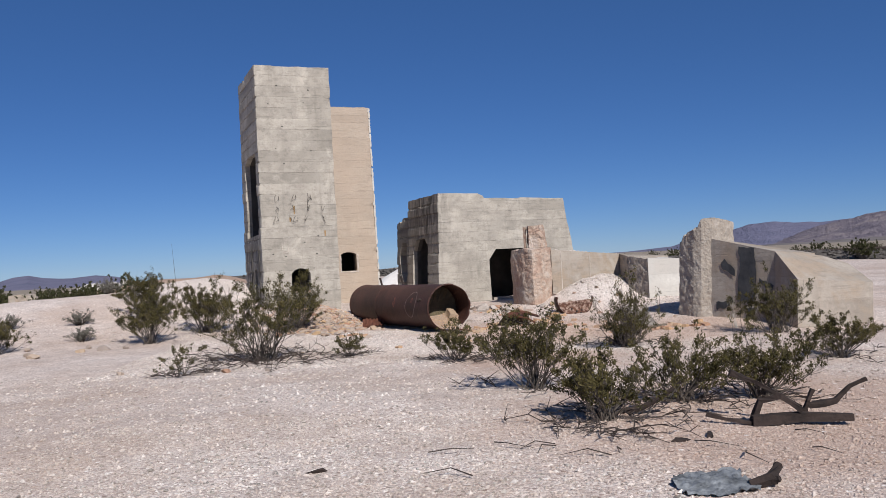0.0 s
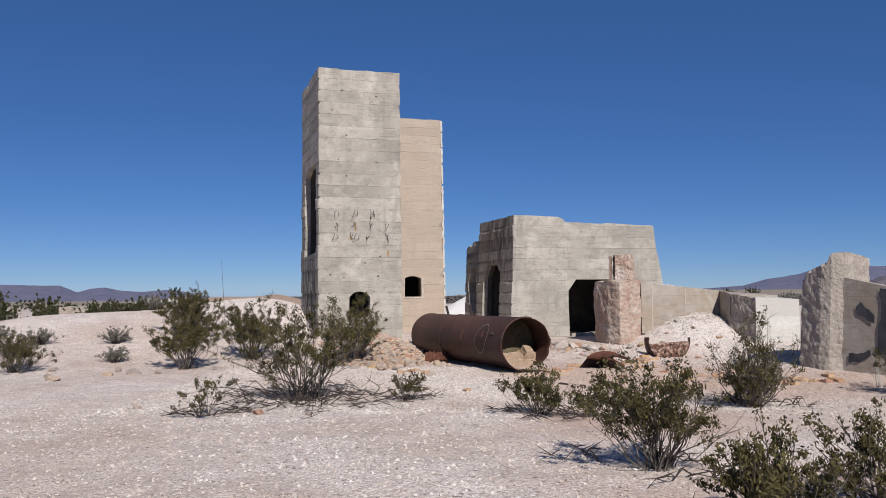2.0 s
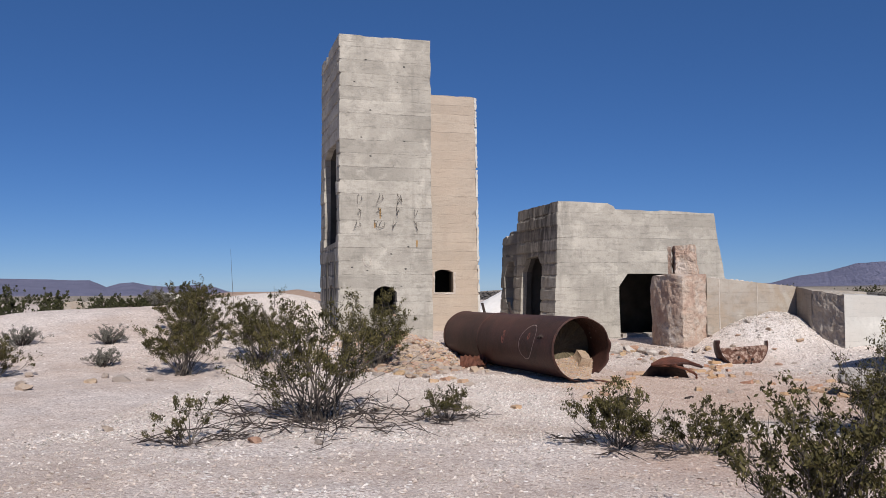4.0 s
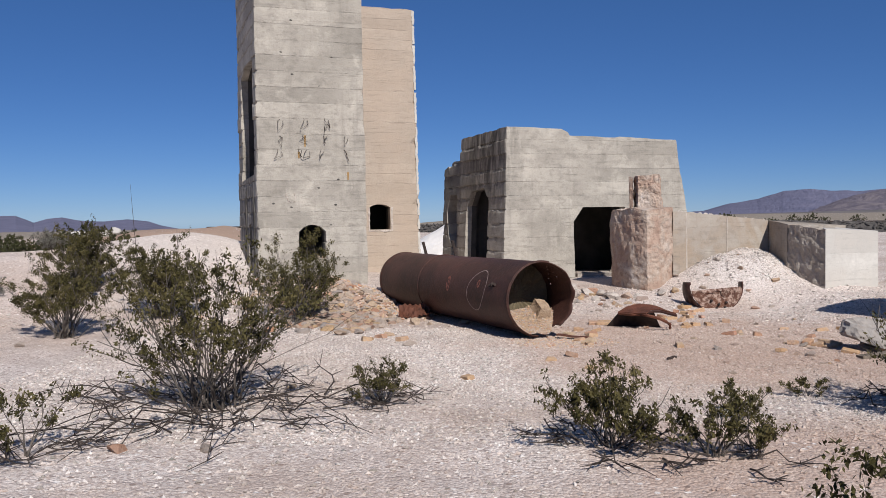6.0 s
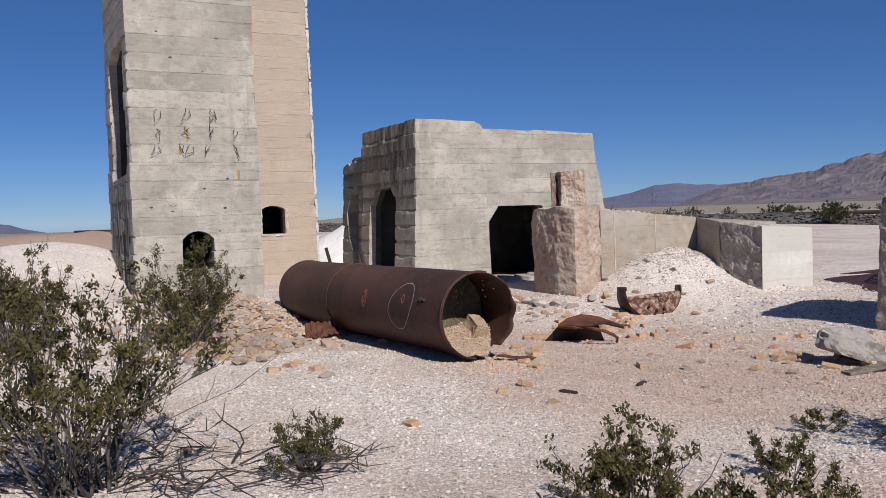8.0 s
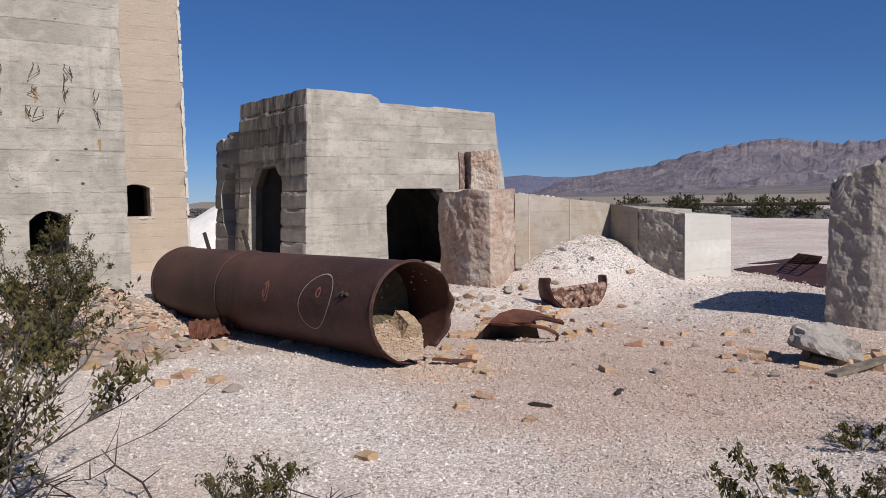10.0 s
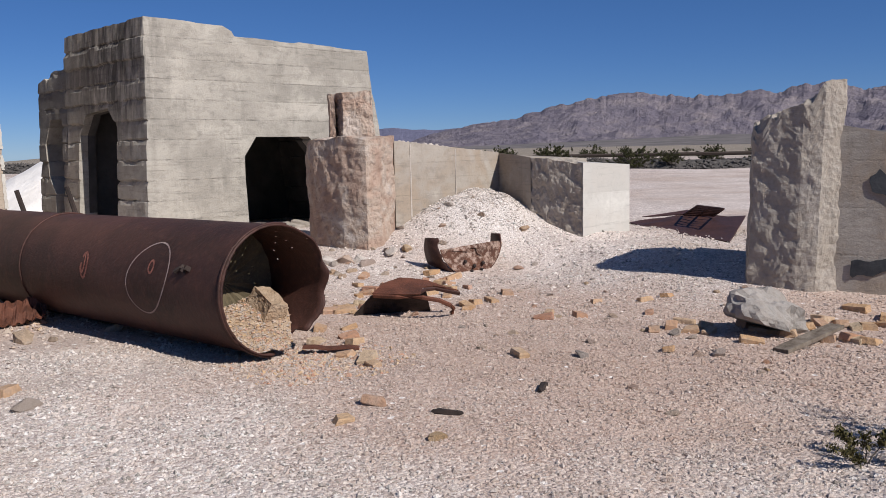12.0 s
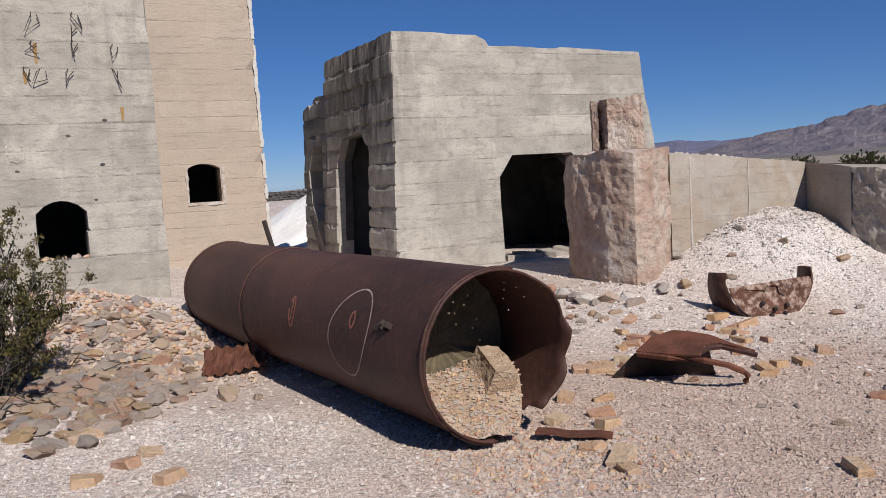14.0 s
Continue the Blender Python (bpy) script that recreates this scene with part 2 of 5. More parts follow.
RUST_RED = rust_material("red_brown_rusted_plate", (0.075, 0.030, 0.019), (0.17, 0.062, 0.036), 0.75, 3.0)
RUST_PALE = rust_material("rust_with_flaking_pale_paint", (0.07, 0.032, 0.022), (0.15, 0.065, 0.04), 0.8, 5.0, (0.52, 0.39, 0.32))
RUST_LINER = rust_material("olive_brown_pipe_liner", (0.075, 0.06, 0.038), (0.16, 0.13, 0.08), 0.85, 3.0)
CHALK = simple_material("chalk_line", (0.42, 0.33, 0.30), (0.24, 0.16, 0.14), 14)
RED_CHALK = simple_material("red_chalk_mark", (0.36, 0.15, 0.11), (0.16, 0.06, 0.045), 30)
PAINT = simple_material("black_wall_paint", (0.022, 0.024, 0.028), (0.075, 0.077, 0.08), 4.5, 0.6, 0.004)
WOOD = simple_material("grey_dead_wood", (0.10, 0.075, 0.055), (0.25, 0.21, 0.17), 12)
BARK = simple_material("creosote_bark", (0.038, 0.031, 0.026), (0.165, 0.14, 0.12), 9)
DARK_TWIG = simple_material("dark_dead_twig", (0.035, 0.026, 0.022), (0.095, 0.075, 0.064), 20)
WHITE_TWIG = simple_material("bleached_dead_twig", (0.36, 0.33, 0.30), (0.55, 0.52, 0.48), 20)
# Charred wood; also paints shade under the rusted plate and in small holes.
BURNT_AND_SHADE = simple_material("charred_wood_and_shade", (0.018, 0.014, 0.013), (0.06, 0.042, 0.036), 6)
LEAF = leaf_material("creosote_leaf", (0.028, 0.026, 0.010), (0.084, 0.073, 0.027), (0.165, 0.135, 0.058))
GREY_LEAF = leaf_material("grey_bursage_leaf", (0.10, 0.095, 0.080), (0.18, 0.17, 0.145), (0.24, 0.22, 0.19))
BRICK = stone_material("ochre_fire_brick", ((0.50, 0.30, 0.155), (0.56, 0.38, 0.23), (0.47, 0.245, 0.155), (0.58, 0.45, 0.30)))
RUBBLE = stone_material("mixed_rubble_stone", ((0.55, 0.36, 0.22), (0.42, 0.37, 0.335), (0.58, 0.46, 0.37), (0.52, 0.27, 0.165), (0.48, 0.42, 0.375), (0.62, 0.42, 0.235), (0.60, 0.48, 0.39)))
PEBBLE = stone_material("white_pebble", ((0.58, 0.48, 0.425), (0.78, 0.69, 0.63), (0.95, 0.90, 0.85), (0.22, 0.215, 0.19), (0.78, 0.68, 0.615), (0.42, 0.36, 0.33)), soil=True)
BOULDER = stone_material("grey_concrete_lump", ((0.27, 0.25, 0.23), (0.34, 0.315, 0.29)), 5)
CHUNK = simple_material("pale_broken_concrete", (0.40, 0.34, 0.29), (0.60, 0.54, 0.49), 6, 0.95, 0.03)
GYPSUM = simple_material("white_gypsum_heap", (0.70, 0.66, 0.62), (0.82, 0.79, 0.76), 1.2, 0.95, 0.02)
TARP = simple_material("crumpled_grey_sheet", (0.05, 0.055, 0.06), (0.30, 0.32, 0.34), 9, 0.5)
MOUNTAIN = mountain_material()
# Rock with the blue of distance haze mixed into its base colour.
FAR_HILL = simple_material("haze_tinted_distant_rock", (0.125, 0.13, 0.20), (0.18, 0.175, 0.25), 0.01, 1.0, 20.0)
FAN = simple_material("grey_olive_scrub_slope", (0.085, 0.078, 0.075), (0.20, 0.175, 0.165), 0.012, 1.0, 1.0)
LEAF_FAR = leaf_material("dark_scrub_leaf", (0.022, 0.026, 0.010), (0.060, 0.062, 0.026), (0.09, 0.085, 0.04))
BALLAST = simple_material("dark_railway_ballast", (0.03, 0.027, 0.025), (0.15, 0.135, 0.125), 3.0, 0.95, 0.05)
IRON = simple_material("dark_wire", (0.02, 0.017, 0.015), (0.06, 0.04, 0.03), 30, 0.7)
RUST_STAIN = simple_material("orange_rust_stain", (0.30, 0.17, 0.06), (0.38, 0.26, 0.13), 9)


# ---------------------------------------------------------------- helpers for things
def thing(name, label, category, at=(0, 0, 0), group="", turn=0.0):
    ob = new(name)
    ob.matrix_world = pose(*at, 0, 0, turn)
    return tagged(ob, label, category, group)


def link(name, verts, faces, material, parent=None, label="", smooth=False):
    me = bpy.data.meshes.new(name)
    me.from_pydata([tuple(v) for v in verts], [], [tuple(f) for f in faces])
    me.update()
    if smooth:
        me.polygons.foreach_set("use_smooth", [True] * len(me.polygons))
    return hang(name, me, material, parent, label)


def hang(name, me, material, parent=None, label=""):
    me.materials.append(material)
    ob = new(name, me)
    if parent is not None:
        ob.parent = parent
    if label:
        ob["label"] = label
    return ob


def shade_inside(ob, lo, hi):
    """Paints deep shade onto the faces inside a box in the thing's own frame."""
    ob.data.materials.append(HOLLOW_SHADE)
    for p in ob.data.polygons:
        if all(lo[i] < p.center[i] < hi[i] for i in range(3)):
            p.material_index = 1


def part(name, bm, material, parent=None, label="", smooth=False):
    me = bpy.data.meshes.new(name)
    bmesh.ops.recalc_face_normals(bm, faces=bm.faces)
    bm.to_mesh(me)
    bm.free()
    if smooth:
        me.polygons.foreach_set("use_smooth", [True] * len(me.polygons))
    return hang(name, me, material, parent, label)


def prism(outline, z0, z1):
    """A solid over a plan outline; z1 is a number or one height for each corner."""
    bm = bmesh.new()
    tops = z1 if isinstance(z1, (list, tuple)) else [z1] * len(outline)
    lo = [bm.verts.new((x, y, z0)) for x, y in outline]
    hi = [bm.verts.new((x, y, z)) for (x, y), z in zip(outline, tops)]
    k = len(outline)
    bm.faces.new(lo[::-1]), bm.faces.new(hi)
    for i in range(k):
        bm.faces.new((lo[i], lo[(i + 1) % k], hi[(i + 1) % k], hi[i]))
    bmesh.ops.recalc_face_normals(bm, faces=bm.faces)
    return bm


def side_prism(outline, axis, a, b):
    """A solid pushed along x or y, from an outline in (the other axis, z)."""
    bm = bmesh.new()
    at = (lambda u, v, w: (w, u, v)) if axis == "x" else (lambda u, v, w: (u, w, v))
    lo = [bm.verts.new(at(u, v, a)) for u, v in outline]
    hi = [bm.verts.new(at(u, v, b)) for u, v in outline]
    k = len(outline)
    bm.faces.new(lo[::-1]), bm.faces.new(hi)
    for i in range(k):
        bm.faces.new((lo[i], lo[(i + 1) % k], hi[(i + 1) % k], hi[i]))
    bmesh.ops.recalc_face_normals(bm, faces=bm.faces)
    return bm


def cut(bm, cutters):
    """bm less the cutters, as a new bmesh."""
    me = bpy.data.meshes.new("solid")
    bm.to_mesh(me)
    ob, tools = new("solid", me), []
    for c in cutters:
        cm = bpy.data.meshes.new("cutter")
        c.to_mesh(cm)
        tools.append(new("cutter", cm))
        m = ob.modifiers.new("cut", "BOOLEAN")
        m.operation, m.solver, m.object = "DIFFERENCE", "EXACT", tools[-1]
    bpy.context.view_layer.update()
    done = bpy.data.meshes.new_from_object(ob.evaluated_get(bpy.context.evaluated_depsgraph_get()))
    out = bmesh.new()
    out.from_mesh(done)
    for o in (ob, *tools):
        bpy.data.objects.remove(o)
    return out


def slices(bm, axis, places):
    n = [0, 0, 0]
    n[axis] = 1
    for p in places:
        co = [0, 0, 0]
        co[axis] = p
        bmesh.ops.bisect_plane(bm, geom=bm.verts[:] + bm.edges[:] + bm.faces[:], plane_co=co, plane_no=n, dist=1e-5)


def board_form(bm, lo, hi, board, seed, step=0.008, grid=0.22, chip=0.02, batter=None, ribs=0.0):
    """Cuts a solid into board courses, sets each course a little in or out, and wears its arrises."""
    rng = random.Random(seed)
    lines = [k * board for k in range(math.ceil(lo[2] / board), math.ceil(hi[2] / board))]
    slices(bm, 2, [v + d for v in lines for d in ((-0.07, -0.012, 0.004, 0.03) if ribs else (-0.005, 0.005))])
    for ax in (0, 1):
        k = int((hi[ax] - lo[ax]) / (0.07 if ribs and ax else grid))
        slices(bm, ax, [lo[ax] + (i + 1) * (hi[ax] - lo[ax]) / (k + 1) for i in range(k)])
    bmesh.ops.triangulate(bm, faces=[f for f in bm.faces if len(f.verts) > 4])
    bm.normal_update()
    offs = [rng.uniform(-step, step) for _ in range(len(lines) + 1)]
    bold = [rng.uniform(-1, 1) for _ in range(len(lines) + 1)]
    moves = {}
    for v in bm.verts:
        band = sum(1 for q in lines if v.co.z > q)
        nrm = Vector((v.normal.x, v.normal.y, 0))
        p = v.co * 2.3 + Vector((seed * 7.1, 0, 0))
        d = nrm * (offs[band] * max(0.0, 0.35 + noise.noise(v.co * 0.9 + Vector((0, 0, band * 3.1)))) + 0.012 * noise.noise(p))
        if ribs and v.normal.x < -0.6:
            # ragged ledges where the boards met, and spalled pits
            ragged = noise.noise(Vector((v.co.y * 3.1, band * 2.7, seed))) + 0.6 * noise.noise(Vector((v.co.y * 11, band * 5.1, seed)))
            d = Vector((-1, 0, 0)) * (0.6 * ribs * bold[band] + 0.006 * noise.noise(Vector((v.co.y * 6, v.co.z * 9, seed))))
            near = min((abs(v.co.z - q) for q in lines), default=1.0)
            if near < 0.016 and ragged > -0.08:
                d += Vector((1, 0, 0)) * min(0.045, 0.014 + 0.05 * ragged)
        edges = (min(v.co.x - lo[0], hi[0] - v.co.x) < 0.02) + (min(v.co.y - lo[1], hi[1] - v.co.y) < 0.02) + (hi[2] - v.co.z < 0.35 and v.normal.z > 0.3)
        if edges > 1 and chip:
            w = noise.noise(v.co * 2.4 + Vector((0, seed * 3.3, 0))) + 0.6 * noise.noise(v.co * 6.0)
            d -= v.normal * max(0.0, w + 0.1) * chip * 2
        moves[v] = d
    for v, d in moves.items():
        v.co += d
    if batter:
        cx0, cy0, cx1, cy1 = batter
        for v in bm.verts:
            fx = (v.co.x - lo[0]) / (hi[0] - lo[0])
            fy = (v.co.y - lo[1]) / (hi[1] - lo[1])
            rise = v.co.z - lo[2]
            v.co.x += rise * (cx0 * (1 - fx) - cx1 * fx)
            v.co.y += rise * (cy0 * (1 - fy) - cy1 * fy)
    return bm


def roughen(bm, cuts, amount, scale, seed, least=0.07):
    """Breaks up the faces of a lump and pushes them about."""
    bmesh.ops.triangulate(bm, faces=bm.faces[:])
    for _ in range(cuts):
        bmesh.ops.subdivide_edges(bm, edges=[e for e in bm.edges if e.calc_length() > least], cuts=1, use_grid_fill=True)
    bmesh.ops.triangulate(bm, faces=bm.faces[:])
    bm.normal_update()
    o = Vector((seed * 3.7, seed * 1.3, 0))
    moves = [(v, v.normal * amount * (noise.noise(v.co * scale + o) + 0.5 * noise.noise(v.co * scale * 2.7 + o) + 0.3 * noise.noise(v.co * scale * 6 + o))) for v in bm.verts]
    for v, d in moves:
        v.co += d
    return bm


def tube(points, radii, sides=5):
    """Vertices and faces of a tapering tube along points."""
    verts, faces = [], []
    pts = [Vector(p) for p in points]
    for i, p in enumerate(pts):
        way = (pts[min(i + 1, len(pts) - 1)] - pts[max(i - 1, 0)]).normalized()
        a = way.orthogonal().normalized()
        b = way.cross(a)
        for s in range(sides):
            t = 2 * math.pi * s / sides
            verts.append(p + (a * math.cos(t) + b * math.sin(t)) * radii[i])
    for i in range(len(pts) - 1):
        for s in range(sides):
            j = (s + 1) % sides
            faces.append((i * sides + s, i * sides + j, (i + 1) * sides + j, (i + 1) * sides + s))
    k = (len(pts) - 1) * sides
    faces.append(tuple(range(sides))[::-1])
    faces.append(tuple(range(k, k + sides)))
    return verts, faces


def gather(pieces):
    verts, faces = [], []
    for v, f in pieces:
        o = len(verts)
        verts.extend(v)
        faces.extend(tuple(i + o for i in q) for q in f)
    return verts, faces


# ---------------------------------------------------------------- ground
def ease(v, a, b):
    t = min(1.0, max(0.0, (v - a) / (b - a)))
    return t * t * (3 - 2 * t)


def hump(x, y, cx, cy, sx, sy):
    return math.exp(-((x - cx) / sx) ** 2 - ((y - cy) / sy) ** 2)


def land(x, y):
    """The height of the ground."""
    h = 0.27 * max(ease(y, 19.3, 23.8), ease(y, 14.5, 20.5) * ease(x, 3.6, 5.6)) * ease(40 - abs(x), 0, 20)
    h += 0.10 * hump(x, y, -1.4, 8.8, 2.6, 2.8)
    h += 0.75 * hump(x, y, -10.5, 22.5, 5.0, 3.8)
    h += 0.80 * hump(x, y, -7.0, 25.4, 2.3, 2.2)
    h += 0.30 * hump(x, y, -3.6, 21.6, 1.1, 1.0)
    h -= 0.16 * hump(x, y, -1.9, 21.5, 0.8, 1.3)
    h += 0.62 * hump(x, y, 4.2, 22.4, 1.4, 0.85) * (1 + 0.12 * noise.noise(Vector((x * 3, y * 3, 9))))
    h += 0.24 * hump(x, y, 4.05, 21.6, 1.35, 0.85)
    h += 1.15 * hump(x, y, -13.5, 43, 5.5, 4) * (1 + 0.3 * noise.noise(Vector((x * 0.5, y * 0.5, 2))))
    far = math.hypot(x, y - 12)
    h += 0.05 * noise.noise(Vector((x * 0.45, y * 0.45, 0))) + 0.018 * noise.noise(Vector((x * 1.9, y * 1.9, 3)))
    h -= 0.0085 * max(0.0, far - 45) * ease(-x, 5, 60)
    h += ease(far, 22, 60) * 0.35 * noise.noise(Vector((x * 0.06, y * 0.06, 7)))
    return h


def build_ground():
    def lines(a, b, step, reach):
        v = list(np.arange(a, b + step / 2, step))
        d, lo, hi = step, a, b
        while hi < reach:
            d *= 1.22
            lo, hi = lo - d, hi + d
            v = [lo] + v + [hi]
        return v

    xs, ys = lines(-12, 10, 0.16, 4500), lines(-2, 27, 0.16, 4500)
    verts = [(x, y, land(x, y)) for y in ys for x in xs]
    k = len(xs)
    faces = [(j * k + i, j * k + i + 1, (j + 1) * k + i + 1, (j + 1) * k + i) for j in range(len(ys) - 1) for i in range(k - 1)]
    g = link("ground", verts, faces, GROUND, smooth=True)
    tagged(g, "pale pinkish-white gravel desert ground with ochre patches", "ground", kind="structure")


build_ground()


# ---------------------------------------------------------------- ruins
def arch(u0, u1, v0, v1, rise, k=6):
    pts = [(u0, v0), (u1, v0)]
    for i in range(k + 1):
        t = i / k
        pts.append((u1 + (u0 - u1) * t, v1 - rise + rise * math.sin(math.pi * t) ** 0.7))
    return pts


TURN_DEG = 20.0


def build_tower():
    t = thing("concrete_tower", "tall grey board-formed concrete tower with an arched stoke hole", "ruin", (-4.73, 21.95, 0.0), turn=22.0)
    w, d, top = 2.08, 2.95, 6.93
    lo, hi = (0, 0, -0.3), (w, d, top)
    shell = prism([(0, 0), (w, 0), (w, d), (0, d)], -0.3, top)
    tools = [
        prism([(0.35, 0.4), (w - 0.35, 0.4), (w - 0.35, d - 0.35), (0.35, d - 0.35)], 0.1, top - 0.35),
        side_prism(arch(0.76, 1.27, 0.86, 1.50, 0.13), "y", -0.3, 0.8),
        side_prism([(0.35, 2.45), (2.25, 2.40), (2.28, 4.5), (1.7, 4.66), (0.42, 4.62)], "x", -0.3, 0.6),
        side_prism([(0.8, 0.4), (1.3, 0.4), (1.25, 1.5), (0.9, 1.55)], "x", -0.3, 0.6),
    ]
    bm = cut(shell, tools)
    board_form(bm, lo, hi, 0.29, 3, 0.004, 0.15, 0.03, (0.004, 0.018, 0.004, 0.005), 0.022)
    shade_inside(part("tower_wall", bm, CONCRETE, t), (0.2, 0.2, 0), (w - 0.2, d - 0.2, top - 0.2))
    rng = random.Random(4)
    # cracked strip of the side wall beside the front arris, crack shade as dark tubes
    for i in range(5):
        y = rng.uniform(0.1, 1.9)
        pts = [(-0.004, y + rng.uniform(-0.05, 0.05) * k, 0.5 + k * 0.42) for k in range(5)]
        v, f = tube(pts, [0.012, 0.02, 0.014, 0.02, 0.006], 4)
        link("crack", v, f, HOLLOW_SHADE, t)
    # bent tie wires
    for u, z in ((0.90, 3.49), (1.30, 3.50), (1.28, 3.36), (0.88, 3.19), (1.28, 3.20), (1.68, 3.17), (0.79, 2.92), (0.94, 2.90), (1.21, 2.90), (1.65, 2.91), (0.45, 3.46), (0.44, 3.15), (0.40, 2.9)):
        y0 = 0.018 * (z + 0.3)
        pts = [(u, y0, z), (u + rng.uniform(-0.05, 0.05), y0 - 0.05, z - 0.04), (u + rng.uniform(-0.1, 0.1), y0 - 0.06, z - rng.uniform(0.14, 0.22)),
               (u + rng.uniform(-0.08, 0.1), y0 - 0.03, z - rng.uniform(0.08, 0.14)), (u + 0.05, y0 - 0.04, z - 0.03)]
        v, f = tube(pts, [0.006] * 5, 4)
        link("tie_wire", v, f, IRON, t, "bent dark steel tie wire")
    # tie holes, the shade in them put on as dark lumps
    for u, z in ((0.35, 5.9), (1.3, 5.95), (0.6, 6.4), (1.45, 6.3), (0.5, 4.7), (1.45, 4.65), (0.7, 4.3), (1.2, 4.1), (0.30, 1.9), (0.63, 1.83), (1.47, 1.87), (1.15, 2.19), (1.53, 2.35), (1.37, 1.49), (0.76, 1.50), (0.7, 5.3)):
        y0 = 0.018 * (z + 0.3)
        bm = bmesh.new()
        bmesh.ops.create_icosphere(bm, subdivisions=1, radius=0.022, matrix=pose(u, y0 + 0.004, z) @ Matrix.Diagonal((1.5, 0.5, 0.9, 1)))
        part("tie_hole", bm, HOLLOW_SHADE, t)
    for u, z, s in ((1.72, 2.49, 0.15), (0.91, 3.17, 0.22), (0.79, 2.86, 0.12)):
        y0 = 0.018 * (z + 0.3)
        bm = bmesh.new()
        vs = [bm.verts.new(p) for p in ((u - 0.02, y0 - 0.014, z), (u + 0.02, y0 - 0.014, z), (u + 0.012, y0 - 0.009, z - s), (u - 0.014, y0 - 0.009, z - s))]
        bm.faces.new(vs)
        part("rust_stain", bm, RUST_STAIN, t)


    # rubble behind the stoke hole's sill
    for i in range(9):
        bm = bmesh.new()
        at = (rng.uniform(0.8, 1.24), rng.uniform(0.06, 0.35), 0.87)
        bmesh.ops.create_icosphere(bm, subdivisions=2, radius=rng.uniform(0.025, 0.055), matrix=pose(*at, 20 * i, 0, 31 * i) @ Matrix.Diagonal((1.2, 0.7, 0.7, 1)))
        part("sill_rubble", roughen(bm, 0, 0.02, 30, i, 0.01), RUBBLE, t)
    # faint chalk hook
    pts = [(0.55, 2.10), (0.55, 2.02), (0.58, 1.94), (0.64, 1.92), (0.70, 1.95), (0.71, 2.03), (0.69, 2.10)]
    v, f = tube([(u, 0.018 * (z + 0.3) - 0.002, z) for u, z in pts], [0.012] * 7, 4)
    link("chalk_hook", v, f, CHUNK, t, "faint pale chalk hook")


def build_pink_tower():
    w, d, top = 2.0, 2.3, 6.5
    c, s = math.cos(radians(TURN_DEG)), math.sin(radians(TURN_DEG))
    t = thing("concrete_tower", "pinkish board-formed concrete tower with a crumbling edge", "ruin", (-2.02 - w * c, 26.55 - w * s, 0.0), turn=TURN_DEG)
    bm = cut(prism([(0, 0), (w, 0), (w, d), (0, d)], -0.3, top), [
        prism([(0.35, 0.4), (w - 0.25, 0.4), (w - 0.25, d - 0.35), (0.35, d - 0.35)], 0.1, top - 0.3),
        side_prism(arch(w - 1.22, w - 0.72, 1.34, 1.93, 0.07), "y", -0.3, 0.8),
    ])
    board_form(bm, (0, 0, -0.3), (w, d, top), 0.24, 11, 0.0025, 0.2, 0.05, (0.0, 0.012, 0.012, 0.005))
    shade_inside(part("tower_wall", bm, PINK, t), (0.2, 0.25, 0), (w - 0.15, d - 0.2, top - 0.2))
    # crumbling plaster skin along the corner
    bm = bmesh.new()
    rng = random.Random(9)
    k = 190
    rows = []
    for i in range(k + 1):
        z = 0.3 + (top - 0.33) * i / k
        x = w - 0.012 * (z + 0.3)
        y = 0.012 * (z + 0.3)
        inn = 0.045 + 0.025 * noise.noise(Vector((0, 0, z * 4))) + rng.uniform(-0.008, 0.008)
        out = 0.006 + 0.016 * noise.noise(Vector((3, 0, z * 6))) + rng.uniform(-0.008, 0.008)
        rows.append([bm.verts.new(p) for p in ((x - inn, y - 0.008, z), (x + out, y - 0.012, z), (x + out * 0.7, y + 0.25, z), (x - inn, y + 0.02, z))])
    for i, (a, b) in enumerate(zip(rows, rows[1:])):
        if noise.noise(Vector((9, 0, i * 0.21))) > 0.30:
            continue
        for i in range(4):
            bm.faces.new((a[i], a[(i + 1) % 4], b[(i + 1) % 4], b[i]))
    part("broken_edge", bm, PALE, t, "ragged pale concrete edge")
    # pale render round the stoke hole
    bm = bmesh.new()
    y = 0.012 * 1.9 - 0.016
    for a, b in (((w - 1.255, 1.30), (w - 1.225, 1.86)), ((w - 0.715, 1.30), (w - 0.675, 1.86)), ((w - 1.225, 1.295), (w - 0.715, 1.335))):
        bmesh.ops.create_cube(bm, size=1, matrix=pose((a[0] + b[0]) / 2, y + 0.022, (a[1] + b[1]) / 2) @ Matrix.Diagonal((b[0] - a[0], 0.045, b[1] - a[1], 1)))
    part("render_frame", roughen(bm, 4, 0.018, 9, 3, 0.03), CHUNK, t)


